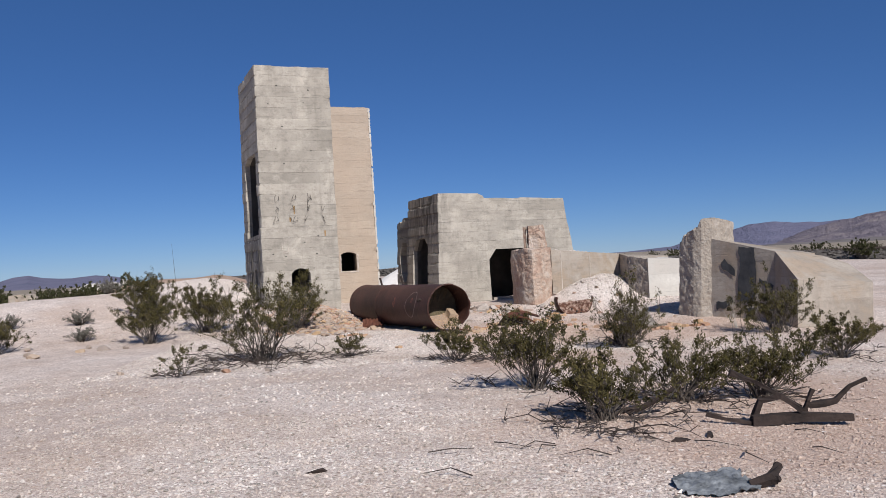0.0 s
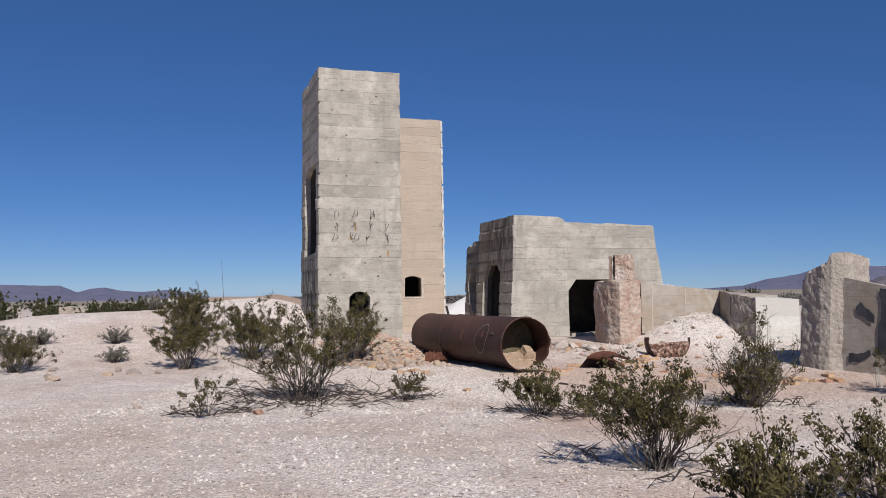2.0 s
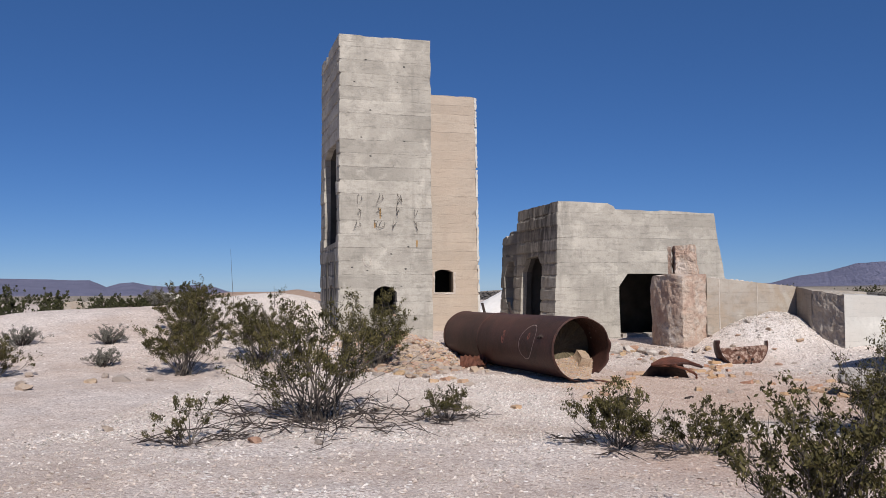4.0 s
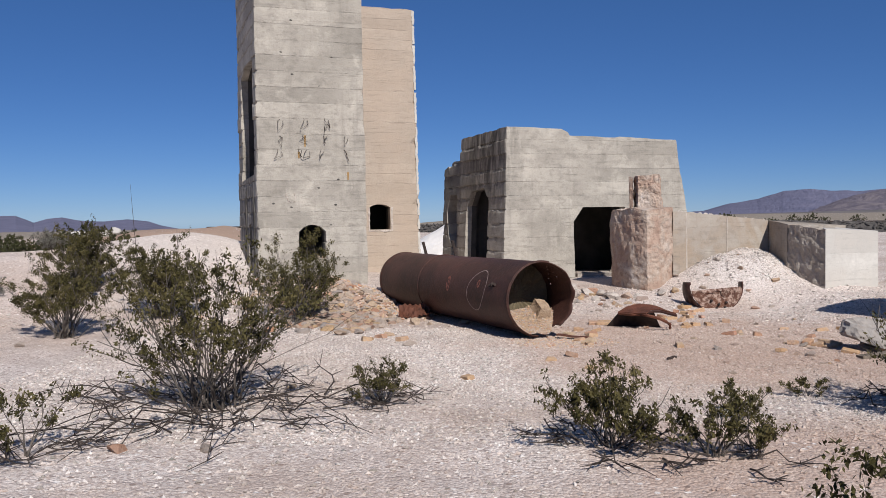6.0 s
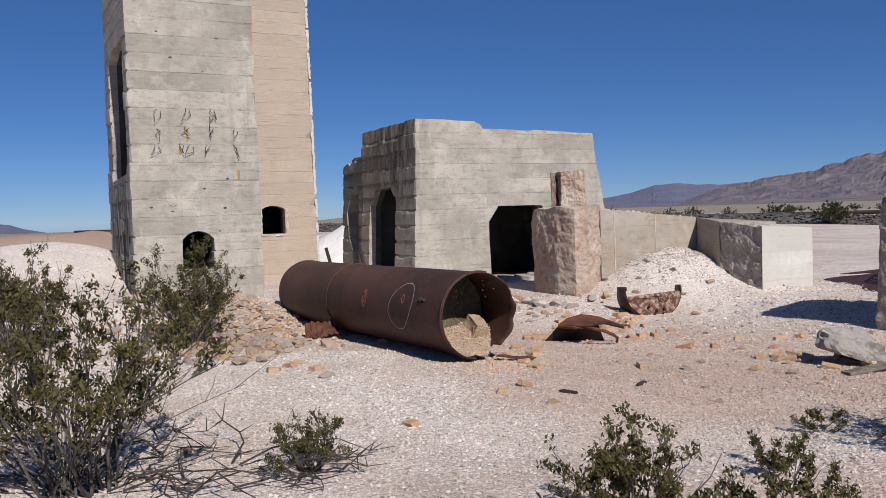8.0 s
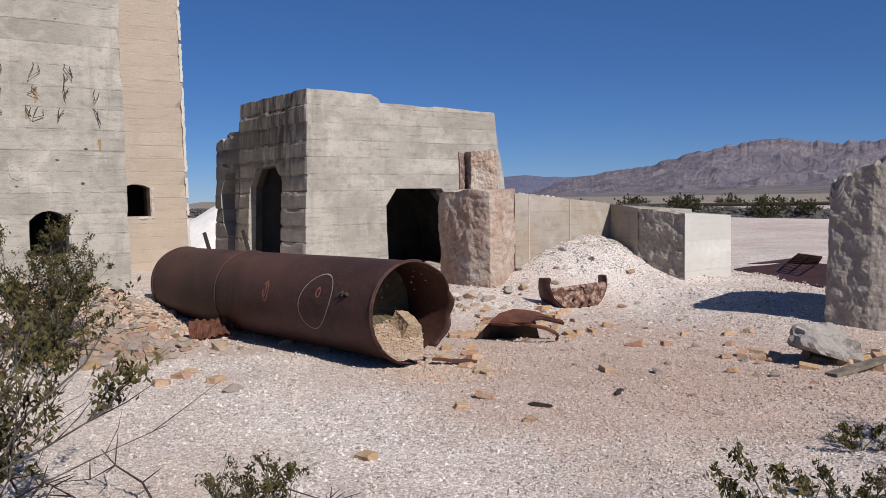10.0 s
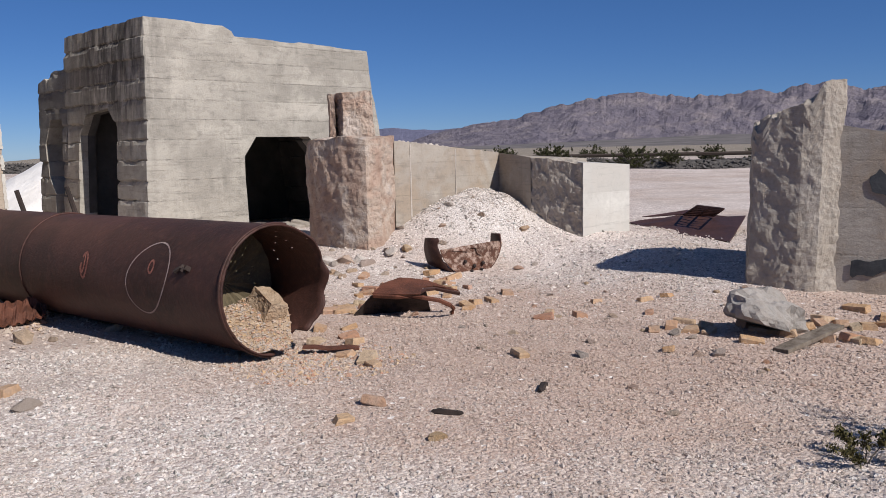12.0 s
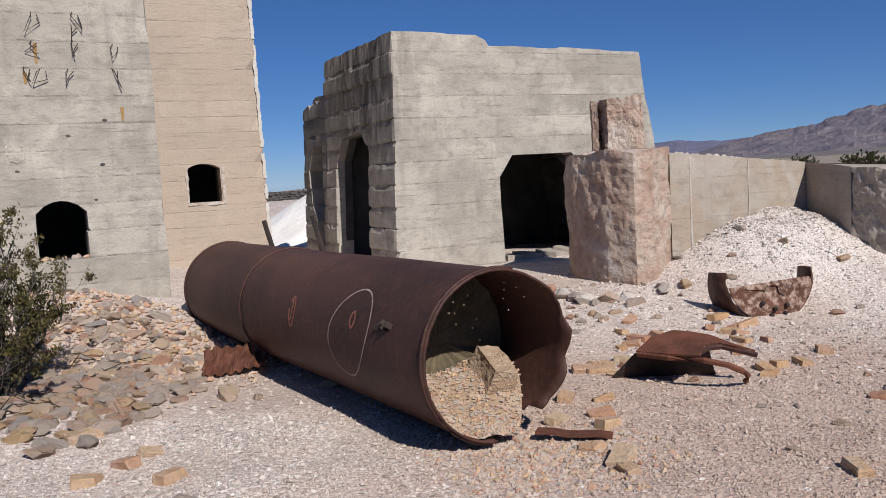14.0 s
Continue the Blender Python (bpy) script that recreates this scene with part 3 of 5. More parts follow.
def build_kiln_house():
    t = thing("kiln_house", "low battered grey concrete kiln house with dark openings", "ruin", (-0.19, 23.93, 0.0), turn=TURN_DEG)
    w, d, z0 = 4.75, 2.95, -0.3
    top = [(0, 3.46), (1.48, 3.44), (1.66, 3.36), (1.72, 3.30), (3.0, 3.27), (3.1, 3.29), (w, 3.24)]
    bm = side_prism([(0, z0), (w, z0)] + top[::-1], "y", 0, d)
    bm = cut(bm, [
        prism([(0.28, 0.45), (w - 0.45, 0.45), (w - 0.45, d - 0.3), (0.28, d - 0.3)], 0.12, 2.95),
        side_prism([(1.68, 0.2), (3.3, 0.2), (3.3, 1.5), (3.05, 1.78), (1.96, 1.78), (1.70, 1.48)], "y", -0.5, 0.8),
        side_prism([(0.98, 0.2), (2.42, 0.2), (2.40, 1.86), (2.12, 2.18), (1.30, 2.24), (0.98, 1.95)], "x", -0.5, 0.8),
    ])
    board_form(bm, (0, 0, z0), (w, d, 3.46), 0.29, 21, 0.004, 0.15, 0.02, (0.045, 0.03, 0.155, 0.0), 0.024)
    shade_inside(part("house_wall", bm, CONCRETE, t), (0.25, 0.35, 0), (w - 0.4, d - 0.2, 3.0))
    # lower rear bay with a broken window
    bm = side_prism([(d, z0), (4.2, z0), (4.18, 2.78), (3.85, 2.86), (3.75, 2.82), (3.6, 2.95), (d, 2.98)], "x", 0.02, 0.5)
    bm = cut(bm, [side_prism([(3.1, 0.2), (3.45, 0.2), (3.5, 0.9), (3.8, 1.2), (3.9, 1.75), (3.65, 2.15), (3.15, 2.15)], "x", -0.4, 0.9)])
    board_form(bm, (0, d, z0), (0.5, 4.2, 2.98), 0.29, 23, 0.012, 0.24, 0.03, (0.045, 0, 0, 0), 0.024)
    part("rear_wall", bm, CONCRETE, t)
    bm = prism([(0.52, 3.8), (3.2, 3.8), (3.2, 4.15), (0.52, 4.15)], z0, 2.5)
    board_form(bm, (0.5, 3.8, z0), (3.2, 4.15, 2.5), 0.29, 24, 0.012, 0.3, 0.04)
    part("back_wall", bm, CONCRETE, t)
    # fallen sill stones in the doorway
    bm = bmesh.new()
    for i in range(4):
        bmesh.ops.create_cube(bm, size=1, matrix=pose(2.0 + i * 0.33, 0.35 + 0.1 * (i % 2), 0.28, 4 * i, 3, 13 * i) @ Matrix.Diagonal((0.4, 0.35, 0.14, 1)))
    part("sill_stone", roughen(bm, 1, 0.02, 5, 5), BROKEN_GREY, t)


def build_stump():
    t = thing("broken_pier", "rough pinkish mortar pier stump broken off at the top", "ruin")
    plan = [(1.84, 22.85), (1.86, 22.55), (2.08, 22.0), (2.30, 21.70), (2.50, 21.74), (2.83, 22.06), (2.86, 22.9), (2.2, 23.25)]
    bm = prism(plan, -0.1, [1.66, 1.70, 1.72, 1.66, 1.70, 1.72, 1.7, 1.68])
    part("pier", roughen(bm, 6, 0.038, 2.6, 31, 0.04), BROKEN, t)
    bm = prism([(2.34, 23.1), (2.33, 22.66), (2.70, 22.54), (2.80, 22.95), (2.45, 23.2)], 1.5, [2.34, 2.33, 2.36, 2.3, 2.3])
    for v in bm.verts:
        if v.co.z < 1.6:
            v.co.x += 0.06 if v.co.x > 2.5 else 0.0
    part("pier_top", roughen(bm, 6, 0.035, 6.0, 33, 0.035), BROKEN, t)
    bm = prism([(2.25, 23.06), (2.21, 22.88), (2.27, 22.82), (2.31, 23.07)], 1.62, [2.30, 2.33, 2.31, 2.28])
    part("split_sliver", roughen(bm, 4, 0.02, 8.0, 34, 0.04), BROKEN, t, "thin upright sliver split off the pier")


def build_flume_wall():
    t = thing("flume_wall", "angled low concrete wall with a broken rough end", "wall")
    def walling(name, plan, tops, material, seed, label=""):
        bm = prism(plan, -0.2, tops)
        xs, ys = [p[0] for p in plan], [p[1] for p in plan]
        board_form(bm, (min(xs), min(ys), -0.2), (max(xs), max(ys), max(tops)), 1.9, seed, 0.004, 0.25, 0.02)
        part(name, bm, material, t, label)
    walling("front_wall", [(2.84, 22.07), (4.74, 22.62), (4.72, 23.2), (2.84, 22.7)], [1.66, 1.47, 1.47, 1.66], SMOOTH, 41)
    walling("return_wall", [(4.745, 22.62), (4.76, 21.72), (5.9, 22.0), (5.7, 23.1), (4.73, 23.2)], [1.47, 1.40, 1.36, 1.4, 1.46], SMOOTH, 43)
    bm = prism([(4.765, 21.71), (5.09, 20.93), (5.5, 21.2), (5.3, 21.9)], -0.2, [1.39, 1.31, 1.3, 1.37])
    part("broken_end", roughen(bm, 6, 0.035, 5.0, 44, 0.035), BROKEN_GREY, t, "broken concrete end showing aggregate")
    walling("end_wall", [(5.085, 20.90), (6.12, 21.25), (5.95, 22.0), (5.3, 21.85)], [1.32, 1.27, 1.3, 1.36], PALE, 45)


def build_flume_joints():
    """Narrow filled joints standing a little proud of the long wall, and loose crumbs along its crest."""
    t = bpy.data.objects["flume_wall"]
    a, b = Vector((2.84, 22.07, 0)), Vector((4.74, 22.62, 0))
    way = (b - a).normalized()
    out = Vector((way.y, -way.x, 0))
    for k, width in ((0.14, 0.02), (0.56, 0.012)):
        p = a.lerp(b, k)
        top = 1.66 - 0.19 * k
        bm = bmesh.new()
        bmesh.ops.create_cube(bm, size=1, matrix=Matrix.Translation(p - out * 0.008 + Vector((0, 0, top / 2 - 0.02))) @ pose(0, 0, 0, 0, 0, math.degrees(math.atan2(way.y, way.x))) @ Matrix.Diagonal((width, 0.03, top, 1)))
        part("joint_filler", roughen(bm, 4, 0.008, 9, k * 10, 0.03), CHUNK, t, "pale mortar joint")
    r = random.Random(14)
    for i in range(26):
        k = r.random()
        p = a.lerp(b, k) - out * r.uniform(0.02, 0.2)
        bm = bmesh.new()
        bmesh.ops.create_icosphere(bm, subdivisions=1, radius=r.uniform(0.012, 0.035), matrix=pose(p.x, p.y, 1.665 - 0.19 * k, r.uniform(0, 90), 0, r.uniform(0, 90)) @ Matrix.Diagonal((1.5, 1, 0.6, 1)))
        part("crumb", bm, CHUNK, t)


def build_graffiti_wall():
    t = thing("painted_wall", "leaning grey concrete wall with black painted patches", "wall")
    # face runs from a to b; the wing comes forward at its end
    lean = 0.10

    def lean_back(bm):
        for v in bm.verts:
            v.co.x += lean * max(0, v.co.z) * 0.6
            v.co.y += lean * max(0, v.co.z) * 0.25
        return bm

    bm = prism([(5.38, 17.20), (6.20, 15.86), (7.2, 16.4), (6.2, 17.9)], -0.2, [1.70, 1.38, 1.30, 1.60])
    board_form(bm, (5.1, 15.6, -0.2), (7.3, 17.9, 1.7), 0.6, 51, 0.004, 0.25, 0.02)
    part("face", lean_back(bm), SMOOTH, t)
    bm = prism([(6.205, 15.855), (6.29, 15.05), (7.75, 15.25), (7.75, 16.2), (7.2, 16.39)], -0.2, [1.375, 0.86, 0.74, 1.08, 1.29])
    board_form(bm, (6.1, 15.0, -0.2), (7.8, 16.4, 1.37), 0.6, 53, 0.004, 0.25, 0.03)
    part("wing", lean_back(bm), SMOOTH, t)
    bm = prism([(4.93, 17.78), (5.10, 17.34), (5.22, 17.20), (5.42, 17.14), (6.05, 17.68), (5.75, 17.98), (5.1, 17.98)], -0.1, [1.76, 1.92, 2.10, 2.13, 2.04, 1.9, 1.74])
    roughen(bm, 6, 0.022, 5.0, 55, 0.035)
    for v in bm.verts:
        # the top breaks away in a notch on its outer side
        if v.co.z > 1.2 and v.co.x < 5.2:
            v.co.z -= 0.16 * ease(noise.noise(Vector((v.co.x * 9, v.co.y * 9, 3))), -0.2, 0.5) * ease(v.co.z, 1.2, 1.8)
    part("broken_pillar", lean_back(bm), BROKEN_GREY, t, "broken concrete pillar with ragged aggregate edge")
    # black painted patches
    a, b = Vector((5.38, 17.20, 0)), Vector((6.20, 15.86, 0))
    way = (b - a).normalized()
    out = Vector((way.y, -way.x, 0))
    if out.x > 0:
        out = -out

    def patch(points):
        bm = bmesh.new()
        vs = []
        rim = []
        for (u0, z0), (u1, z1) in zip(points, points[1:] + points[:1]):
            k = max(1, int(math.hypot(u1 - u0, z1 - z0) / 0.04))
            rim += [(u0 + (u1 - u0) * i / k, z0 + (z1 - z0) * i / k) for i in range(k)]
        for u, z in rim:
            u += 0.05 + 0.035 * noise.noise(Vector((u * 9, z * 9, 1)))
            z += 0.035 * noise.noise(Vector((u * 9, z * 9, 5)))
            p = a + way * u + out * 0.016 + Vector((0, 0, z))
            p.x += lean * z * 0.6
            p.y += lean * z * 0.25
            vs.append(bm.verts.new(p))
        bm.faces.new(vs)
        part("paint_patch", bm, PAINT, t, "plain black paint patch")

    patch([(0.66, 0.40), (1.08, 0.38), (1.12, 0.95), (1.06, 1.46), (0.70, 1.50), (0.72, 1.02)])
    patch([(0.26, 1.20), (0.36, 1.26), (0.60, 1.06), (0.60, 0.92), (0.46, 1.00), (0.28, 1.07)])
    patch([(1.18, 0.88), (1.18, 0.78), (1.48, 0.66), (1.50, 0.74)])
    patch([(0.56, 0.50), (0.54, 0.36), (0.36, 0.28), (0.18, 0.24), (0.14, 0.40), (0.32, 0.40)])
    patch([(0.86, 0.06), (1.08, 0.06), (1.08, 0.30), (0.90, 0.30)])


build_tower()
build_pink_tower()
build_kiln_house()
build_stump()
build_flume_wall()
build_flume_joints()
build_graffiti_wall()


# ---------------------------------------------------------------- steel pipe
TEAR_AT = (-95, -55, -40, -22, -10, 8, 20, 45, 62, 75)
TEAR_OFF = (0, 0.06, 0.04, -0.02, 0.03, -0.05, 0.0, -0.04, 0.0, 0)
PIPE_NEAR, PIPE_FAR, PIPE_R = Vector((0.075, 17.497, 0.531)), Vector((-2.064, 22.118, 0.479)), 0.485


def build_pipe():
    t = thing("steel_pipe", "large dark rusted riveted steel pipe lying on the gravel", "pipe")
    axis = PIPE_FAR - PIPE_NEAR
    length = axis.length
    axis.normalize()
    side = axis.cross(Vector((0, 0, 1))).normalized()
    up = side.cross(axis)

    def at(s, ang, r):
        return PIPE_NEAR + axis * s + (side * math.cos(ang) + up * math.sin(ang)) * r

    n, m = 72, 60
    rng = random.Random(5)
    grid = []
    for j in range(m + 1):
        row = []
        for i in range(n):
            a = 2 * math.pi * i / n
            s = length * j / m
            if j < 3:
                # the torn, many-cornered edge of the mouth on its shaded side
                deg = (math.degrees(a) + 180) % 360 - 180
                tear = np.interp(deg, TEAR_AT, TEAR_OFF) + 0.012 * noise.noise(Vector((a * 9, 0, 0)))
                s += tear * (1 - j / 3)
            r = PIPE_R * (1 + 0.012 * noise.noise(Vector((s * 0.8, math.cos(a) * 1.2, math.sin(a) * 1.2))))
            row.append(at(s, a, r))
        grid.append(row)
    bm = bmesh.new()
    vs = [[bm.verts.new(p) for p in row] for row in grid]
    cells = {}
    for j in range(m):
        for i in range(n):
            a = 360 * (i + 0.5) / n
            # torn lower lip
            if j < 6 and 266 < a < 309 and j < (6 - abs(a - 286) / 5):
                continue
            cells[(j, i)] = bm.faces.new((vs[j][i], vs[j][(i + 1) % n], vs[j + 1][(i + 1) % n], vs[j + 1][i]))
    # rusted-through holes near the mouth
    for f in [cells[k] for k in cells if k[0] < 9 and 2 < k[1] < 21 and rng.random() < 0.11]:
        rim = f.verts[:]
        c = f.calc_center_median()
        inner = [bm.verts.new(c + (v.co - c).normalized() * 0.019) for v in rim]
        bm.faces.remove(f)
        for i in range(4):
            bm.faces.new((rim[i], rim[(i + 1) % 4], inner[(i + 1) % 4], inner[i]))
    bmesh.ops.remove_doubles(bm, verts=bm.verts, dist=1e-5)
    shell = part("shell", bm, RUST, t, smooth=True)
    sm = shell.modifiers.new("plate", "SOLIDIFY")
    sm.thickness, sm.offset = 0.014, -1
    # rolled rim, riveted seams
    for s, extra in ((0.02, 0.004), (length * 0.62, 0.003), (length * 0.985, 0.004)):
        pieces = []
        k = 56
        a0, a1 = (radians(75), radians(262)) if s < 0.1 else (0, 2 * math.pi)
        pts = [at(s, a0 + (a1 - a0) * i / k, PIPE_R + extra) for i in range(k + 1)]
        v, f = tube(pts, [0.011] * (k + 1), 5)
        link("seam", v, f, RUST, t, smooth=True)
    # inner baffle
    k = 40
    s = 0.66
    pts = [at(s + 0.02 * math.sin(3 * i), 2 * math.pi * i / k, PIPE_R - 0.02) for i in range(k)] + [at(s + 0.03, 0, 0)]
    link("baffle", pts, [(i, (i + 1) % k, k) for i in range(k)], RUST_LINER, t, "olive-brown inner baffle plate")
    # closing plate of the far end
    pts = [at(length - 0.05, 2 * math.pi * i / k, PIPE_R - 0.015) for i in range(k)]
    link("end_plate", pts, [tuple(range(k))], RUST, t)
    # torn strip of plate lying below the mouth
    bm = bmesh.new()
    for j in range(6):
        q = PIPE_NEAR + side * (0.20 + 0.07 * j) - axis * (0.02 + 0.05 * j)
        for w in (0.0, 0.09):
            bm.verts.new((q.x + w * 0.4, q.y + w, land(q.x, q.y) + 0.05 - 0.006 * j + 0.006 * math.sin(j * 2.0)))
    bm.verts.ensure_lookup_table()
    for j in range(5):
        bm.faces.new((bm.verts[2 * j], bm.verts[2 * j + 1], bm.verts[2 * j + 3], bm.verts[2 * j + 2]))
    strip = part("torn_strip", bm, RUST_RED, t)
    strip.modifiers.new("plate", "SOLIDIFY").thickness = 0.014
    # chalk drawings, on the outer side that faces the walk
    def mark(name, material, s0, a0, rs, ra, width, squash=1.0, turns=1.0, skew=0.0):
        k = 48
        line = []
        for i in range(k + 1):
            q = 2 * math.pi * turns * i / k
            wob = 1 + 0.07 * math.sin(2 * q + 1)
            line.append((s0 + rs * wob * math.cos(q) + skew * math.sin(q), radians(a0) + ra * math.sin(q) * squash))
        verts = []
        for i, (s, a) in enumerate(line):
            s1, a1 = line[min(k, i + 1)]
            s2, a2 = line[max(0, i - 1)]
            ds, da = s1 - s2, (a1 - a2) * PIPE_R
            ln = math.hypot(ds, da) or 1
            wd = width * (0.7 + 0.6 * abs(noise.noise(Vector((i * 0.7, s0, 0)))))
            for sg in (-1, 1):
                ss, aa = s - sg * da / ln * wd, a + sg * ds / ln * wd / PIPE_R
                r = PIPE_R * (1 + 0.012 * noise.noise(Vector((ss * 0.8, math.cos(aa) * 1.2, math.sin(aa) * 1.2)))) + 0.003
                verts.append(at(ss, aa, r))
        link(name, verts, [(2 * i, 2 * i + 1, 2 * i + 3, 2 * i + 2) for i in range(k)], material, t)
    mark("chalk_loop", CHALK, 0.97, 170, 0.26, 0.60, 0.008, skew=0.06)
    mark("chalk_mark", RED_CHALK, 0.92, 160, 0.03, 0.10, 0.012, turns=1.3)
    mark("chalk_mark", RED_CHALK, 1.95, 166, 0.05, 0.22, 0.014, turns=0.9)
    mark("chalk_mark", RED_CHALK, 1.97, 164, 0.025, 0.16, 0.012, turns=0.9)
    # torn nick: dark blocks on the shell imitate the shaded slot
    bm = bmesh.new()
    for j in range(4):
        p = at(0.42 + 0.045 * j, radians(158 + 2 * (j % 2)), PIPE_R + 0.006)
        bmesh.ops.create_cube(bm, size=0.055, matrix=Matrix.Translation(p) @ pose(0, 0, 0, 20 * j, 30, 50 * j) @ Matrix.Diagonal((1, 0.4, 0.6, 1)))
    part("torn_nick", bm, BURNT_AND_SHADE, t)
    # earth drifted into the mouth
    k, rows = 18, 12
    verts = []
    for j in range(rows + 1):
        s = 0.02 + 0.63 * j / rows
        level = -0.46 + 0.27 * ease(s, -0.05, 0.62)
        half = math.sqrt(max(0.01, (PIPE_R - 0.02) ** 2 - level ** 2))
        for i in range(k + 1):
            x = -half + 2 * half * i / k
            z = level + 0.05 * noise.noise(Vector((x * 5, s * 5, 1))) + 0.06 * ease(x, -0.1, half) * ease(s, 0.1, 0.4)
            verts.append(PIPE_NEAR + axis * s + side * x + up * z)
    q = k + 1
    heap = link("earth_heap", verts, [(j * q + i, j * q + i + 1, (j + 1) * q + i + 1, (j + 1) * q + i) for j in range(rows) for i in range(k)], EARTH)
    r = random.Random(3)
    loose = []
    for i in range(1500):
        j, c = r.randrange(rows), r.randrange(k)
        p = verts[j * q + c].lerp(verts[(j + 1) * q + c + 1], r.random()) + side * r.uniform(-0.02, 0.02)
        loose.append((p.x, p.y, p.z + 0.004, r.uniform(0.006, 0.022)))
    LOOSE.extend(loose)
    tagged(heap, "ochre earth heap drifted into the pipe mouth", "earth", kind="stuff")
    bm = bmesh.new()
    bmesh.ops.create_cube(bm, size=1, matrix=Matrix.Translation(PIPE_NEAR + axis * 0.42 + side * 0.20 - up * 0.23) @ pose(0, 0, 0, 22, 14, 20) @ Matrix.Diagonal((0.16, 0.30, 0.28, 1)))
    lump = part("brick_slab", roughen(bm, 4, 0.02, 6, 8, 0.04), EARTH)
    tagged(lump, "broken ochre earth slab leaning inside the pipe", "brick slab")


LOOSE = []
EARTH = simple_material("ochre_earth", (0.36, 0.24, 0.15), (0.52, 0.40, 0.29), 9, 0.95, 0.03)
build_pipe()


# ---------------------------------------------------------------- rusted scrap
def sheet(name, points, material, parent, thick=0.012, label="", cuts=2, amount=0.02, seed=1):
    """A buckled metal sheet through its corner points."""
    bm = bmesh.new()
    bm.faces.new([bm.verts.new(p) for p in points])
    bmesh.ops.triangulate(bm, faces=bm.faces[:])
    for _ in range(cuts):
        bmesh.ops.subdivide_edges(bm, edges=bm.edges[:], cuts=1, use_grid_fill=True)
    for v in bm.verts:
        v.co.z += amount * noise.noise(v.co * 4 + Vector((seed, 0, 0)))
    ob = part(name, bm, material, parent, label)
    ob.modifiers.new("plate", "SOLIDIFY").thickness = thick
    return ob


def rod(name, points, radius, material, parent=None, label="", sides=6):
    v, f = tube(points, [radius] * len(points), sides)
    return link(name, v, f, material, parent, label)


def build_plate():
    t = thing("rusted_plate", "buckled red-brown rusted steel plate propped on the gravel", "scrap metal")
    top = [(1.27, 18.75, 0.20), (1.42, 18.86, 0.27), (1.60, 18.88, 0.31), (1.80, 18.72, 0.29), (2.02, 18.46, 0.20),
           (1.92, 18.52, 0.235), (1.82, 18.60, 0.25), (1.70, 18.56, 0.25), (1.60, 18.40, 0.22), (1.43, 18.54, 0.20)]
    sheet("plate", top, RUST_RED, t, 0.014, "", 3, 0.015, 3)
    # added dark sheet that stands for the shadowed void below the plate
    sheet("skirt", [(1.28, 18.80, 0.185), (1.13, 18.93, -0.01), (1.88, 18.80, -0.01), (1.75, 18.60, 0.22), (1.60, 18.48, 0.20)], BURNT_AND_SHADE, t, 0.012, "dark sheet added for the shade under the plate", 2, 0.02, 4)
    rod("rim_bar", [(1.28, 18.74, 0.19), (1.43, 18.53, 0.195), (1.61, 18.36, 0.20), (1.75, 18.30, 0.17), (1.85, 18.30, 0.12), (1.92, 18.37, 0.07), (1.93, 18.42, 0.02)], 0.022, RUST_RED, t)
    rod("rim_bar", [(1.62, 18.47, 0.225), (1.72, 18.56, 0.235), (1.84, 18.59, 0.23), (2.03, 18.45, 0.185)], 0.02, RUST, t)


def build_drum_half():
    t = thing("broken_drum", "rusted half drum with flaking pale paint, lying on gravel", "scrap metal")
    c, r = Vector((3.16, 20.60, 0.41)), 0.455
    axis = Vector((0.02, -0.99, 0.10)).normalized()
    side = Vector((0, 0, 1)).cross(axis).normalized()
    up = axis.cross(side)
    rng = random.Random(6)
    n = 40
    verts, faces = [], []
    for i in range(n + 1):
        a = math.pi * 0.95 + math.pi * 1.10 * i / n
        q = abs(i / n - 0.5) * 2
        for s in (-0.40 + 0.24 * q, -0.06, 0.12 + 0.04 * noise.noise(Vector((i * 0.6, 0, 0)))):
            bulge = 1 - 0.10 * max(0, (s - 0.02) / 0.14)
            verts.append(c + axis * s + (side * math.cos(a) + up * math.sin(a)) * r * bulge)
    for i in range(n):
        for j in range(2):
            k = i * 3 + j
            faces.append((k, k + 1, k + 4, k + 3))
    shell = link("shell", verts, faces, RUST, t, smooth=True)
    shell.modifiers.new("plate", "SOLIDIFY").thickness = 0.016
    outline = [(math.cos(math.pi * (1.06 + 0.88 * i / 24)) * r * 0.92, math.sin(math.pi * (1.06 + 0.88 * i / 24)) * r * 0.92) for i in range(25)]
    edge = [(0.39, -0.02), (0.30, -0.02), (0.24, -0.06), (0.19, -0.15), (0.12, -0.18), (0.07, -0.15), (0.05, -0.08), (-0.02, -0.08), (-0.06, -0.12), (-0.16, -0.11), (-0.30, -0.10)]
    head = bmesh.new()
    head.faces.new([head.verts.new(c + axis * (0.12 + 0.05 * (1 - (x * x + y * y) / r ** 2)) + side * x + up * y) for x, y in outline + edge])
    bmesh.ops.triangulate(head, faces=head.faces[:])
    ob = part("head", head, RUST_PALE, t, "dished drum head with flaking pale paint")
    ob.modifiers.new("plate", "SOLIDIFY").thickness = 0.014
    # rusted holes: solid dark balls imitate the shade inside them
    for x, y in ((-0.10, -0.24), (0.02, -0.30), (0.14, -0.27), (0.12, -0.35), (-0.02, -0.36)):
        bm = bmesh.new()
        bmesh.ops.create_uvsphere(bm, u_segments=8, v_segments=5, radius=0.024, matrix=Matrix.Translation(c + axis * 0.165 + side * x + up * y))
        part("rust_hole", bm, BURNT_AND_SHADE, t)


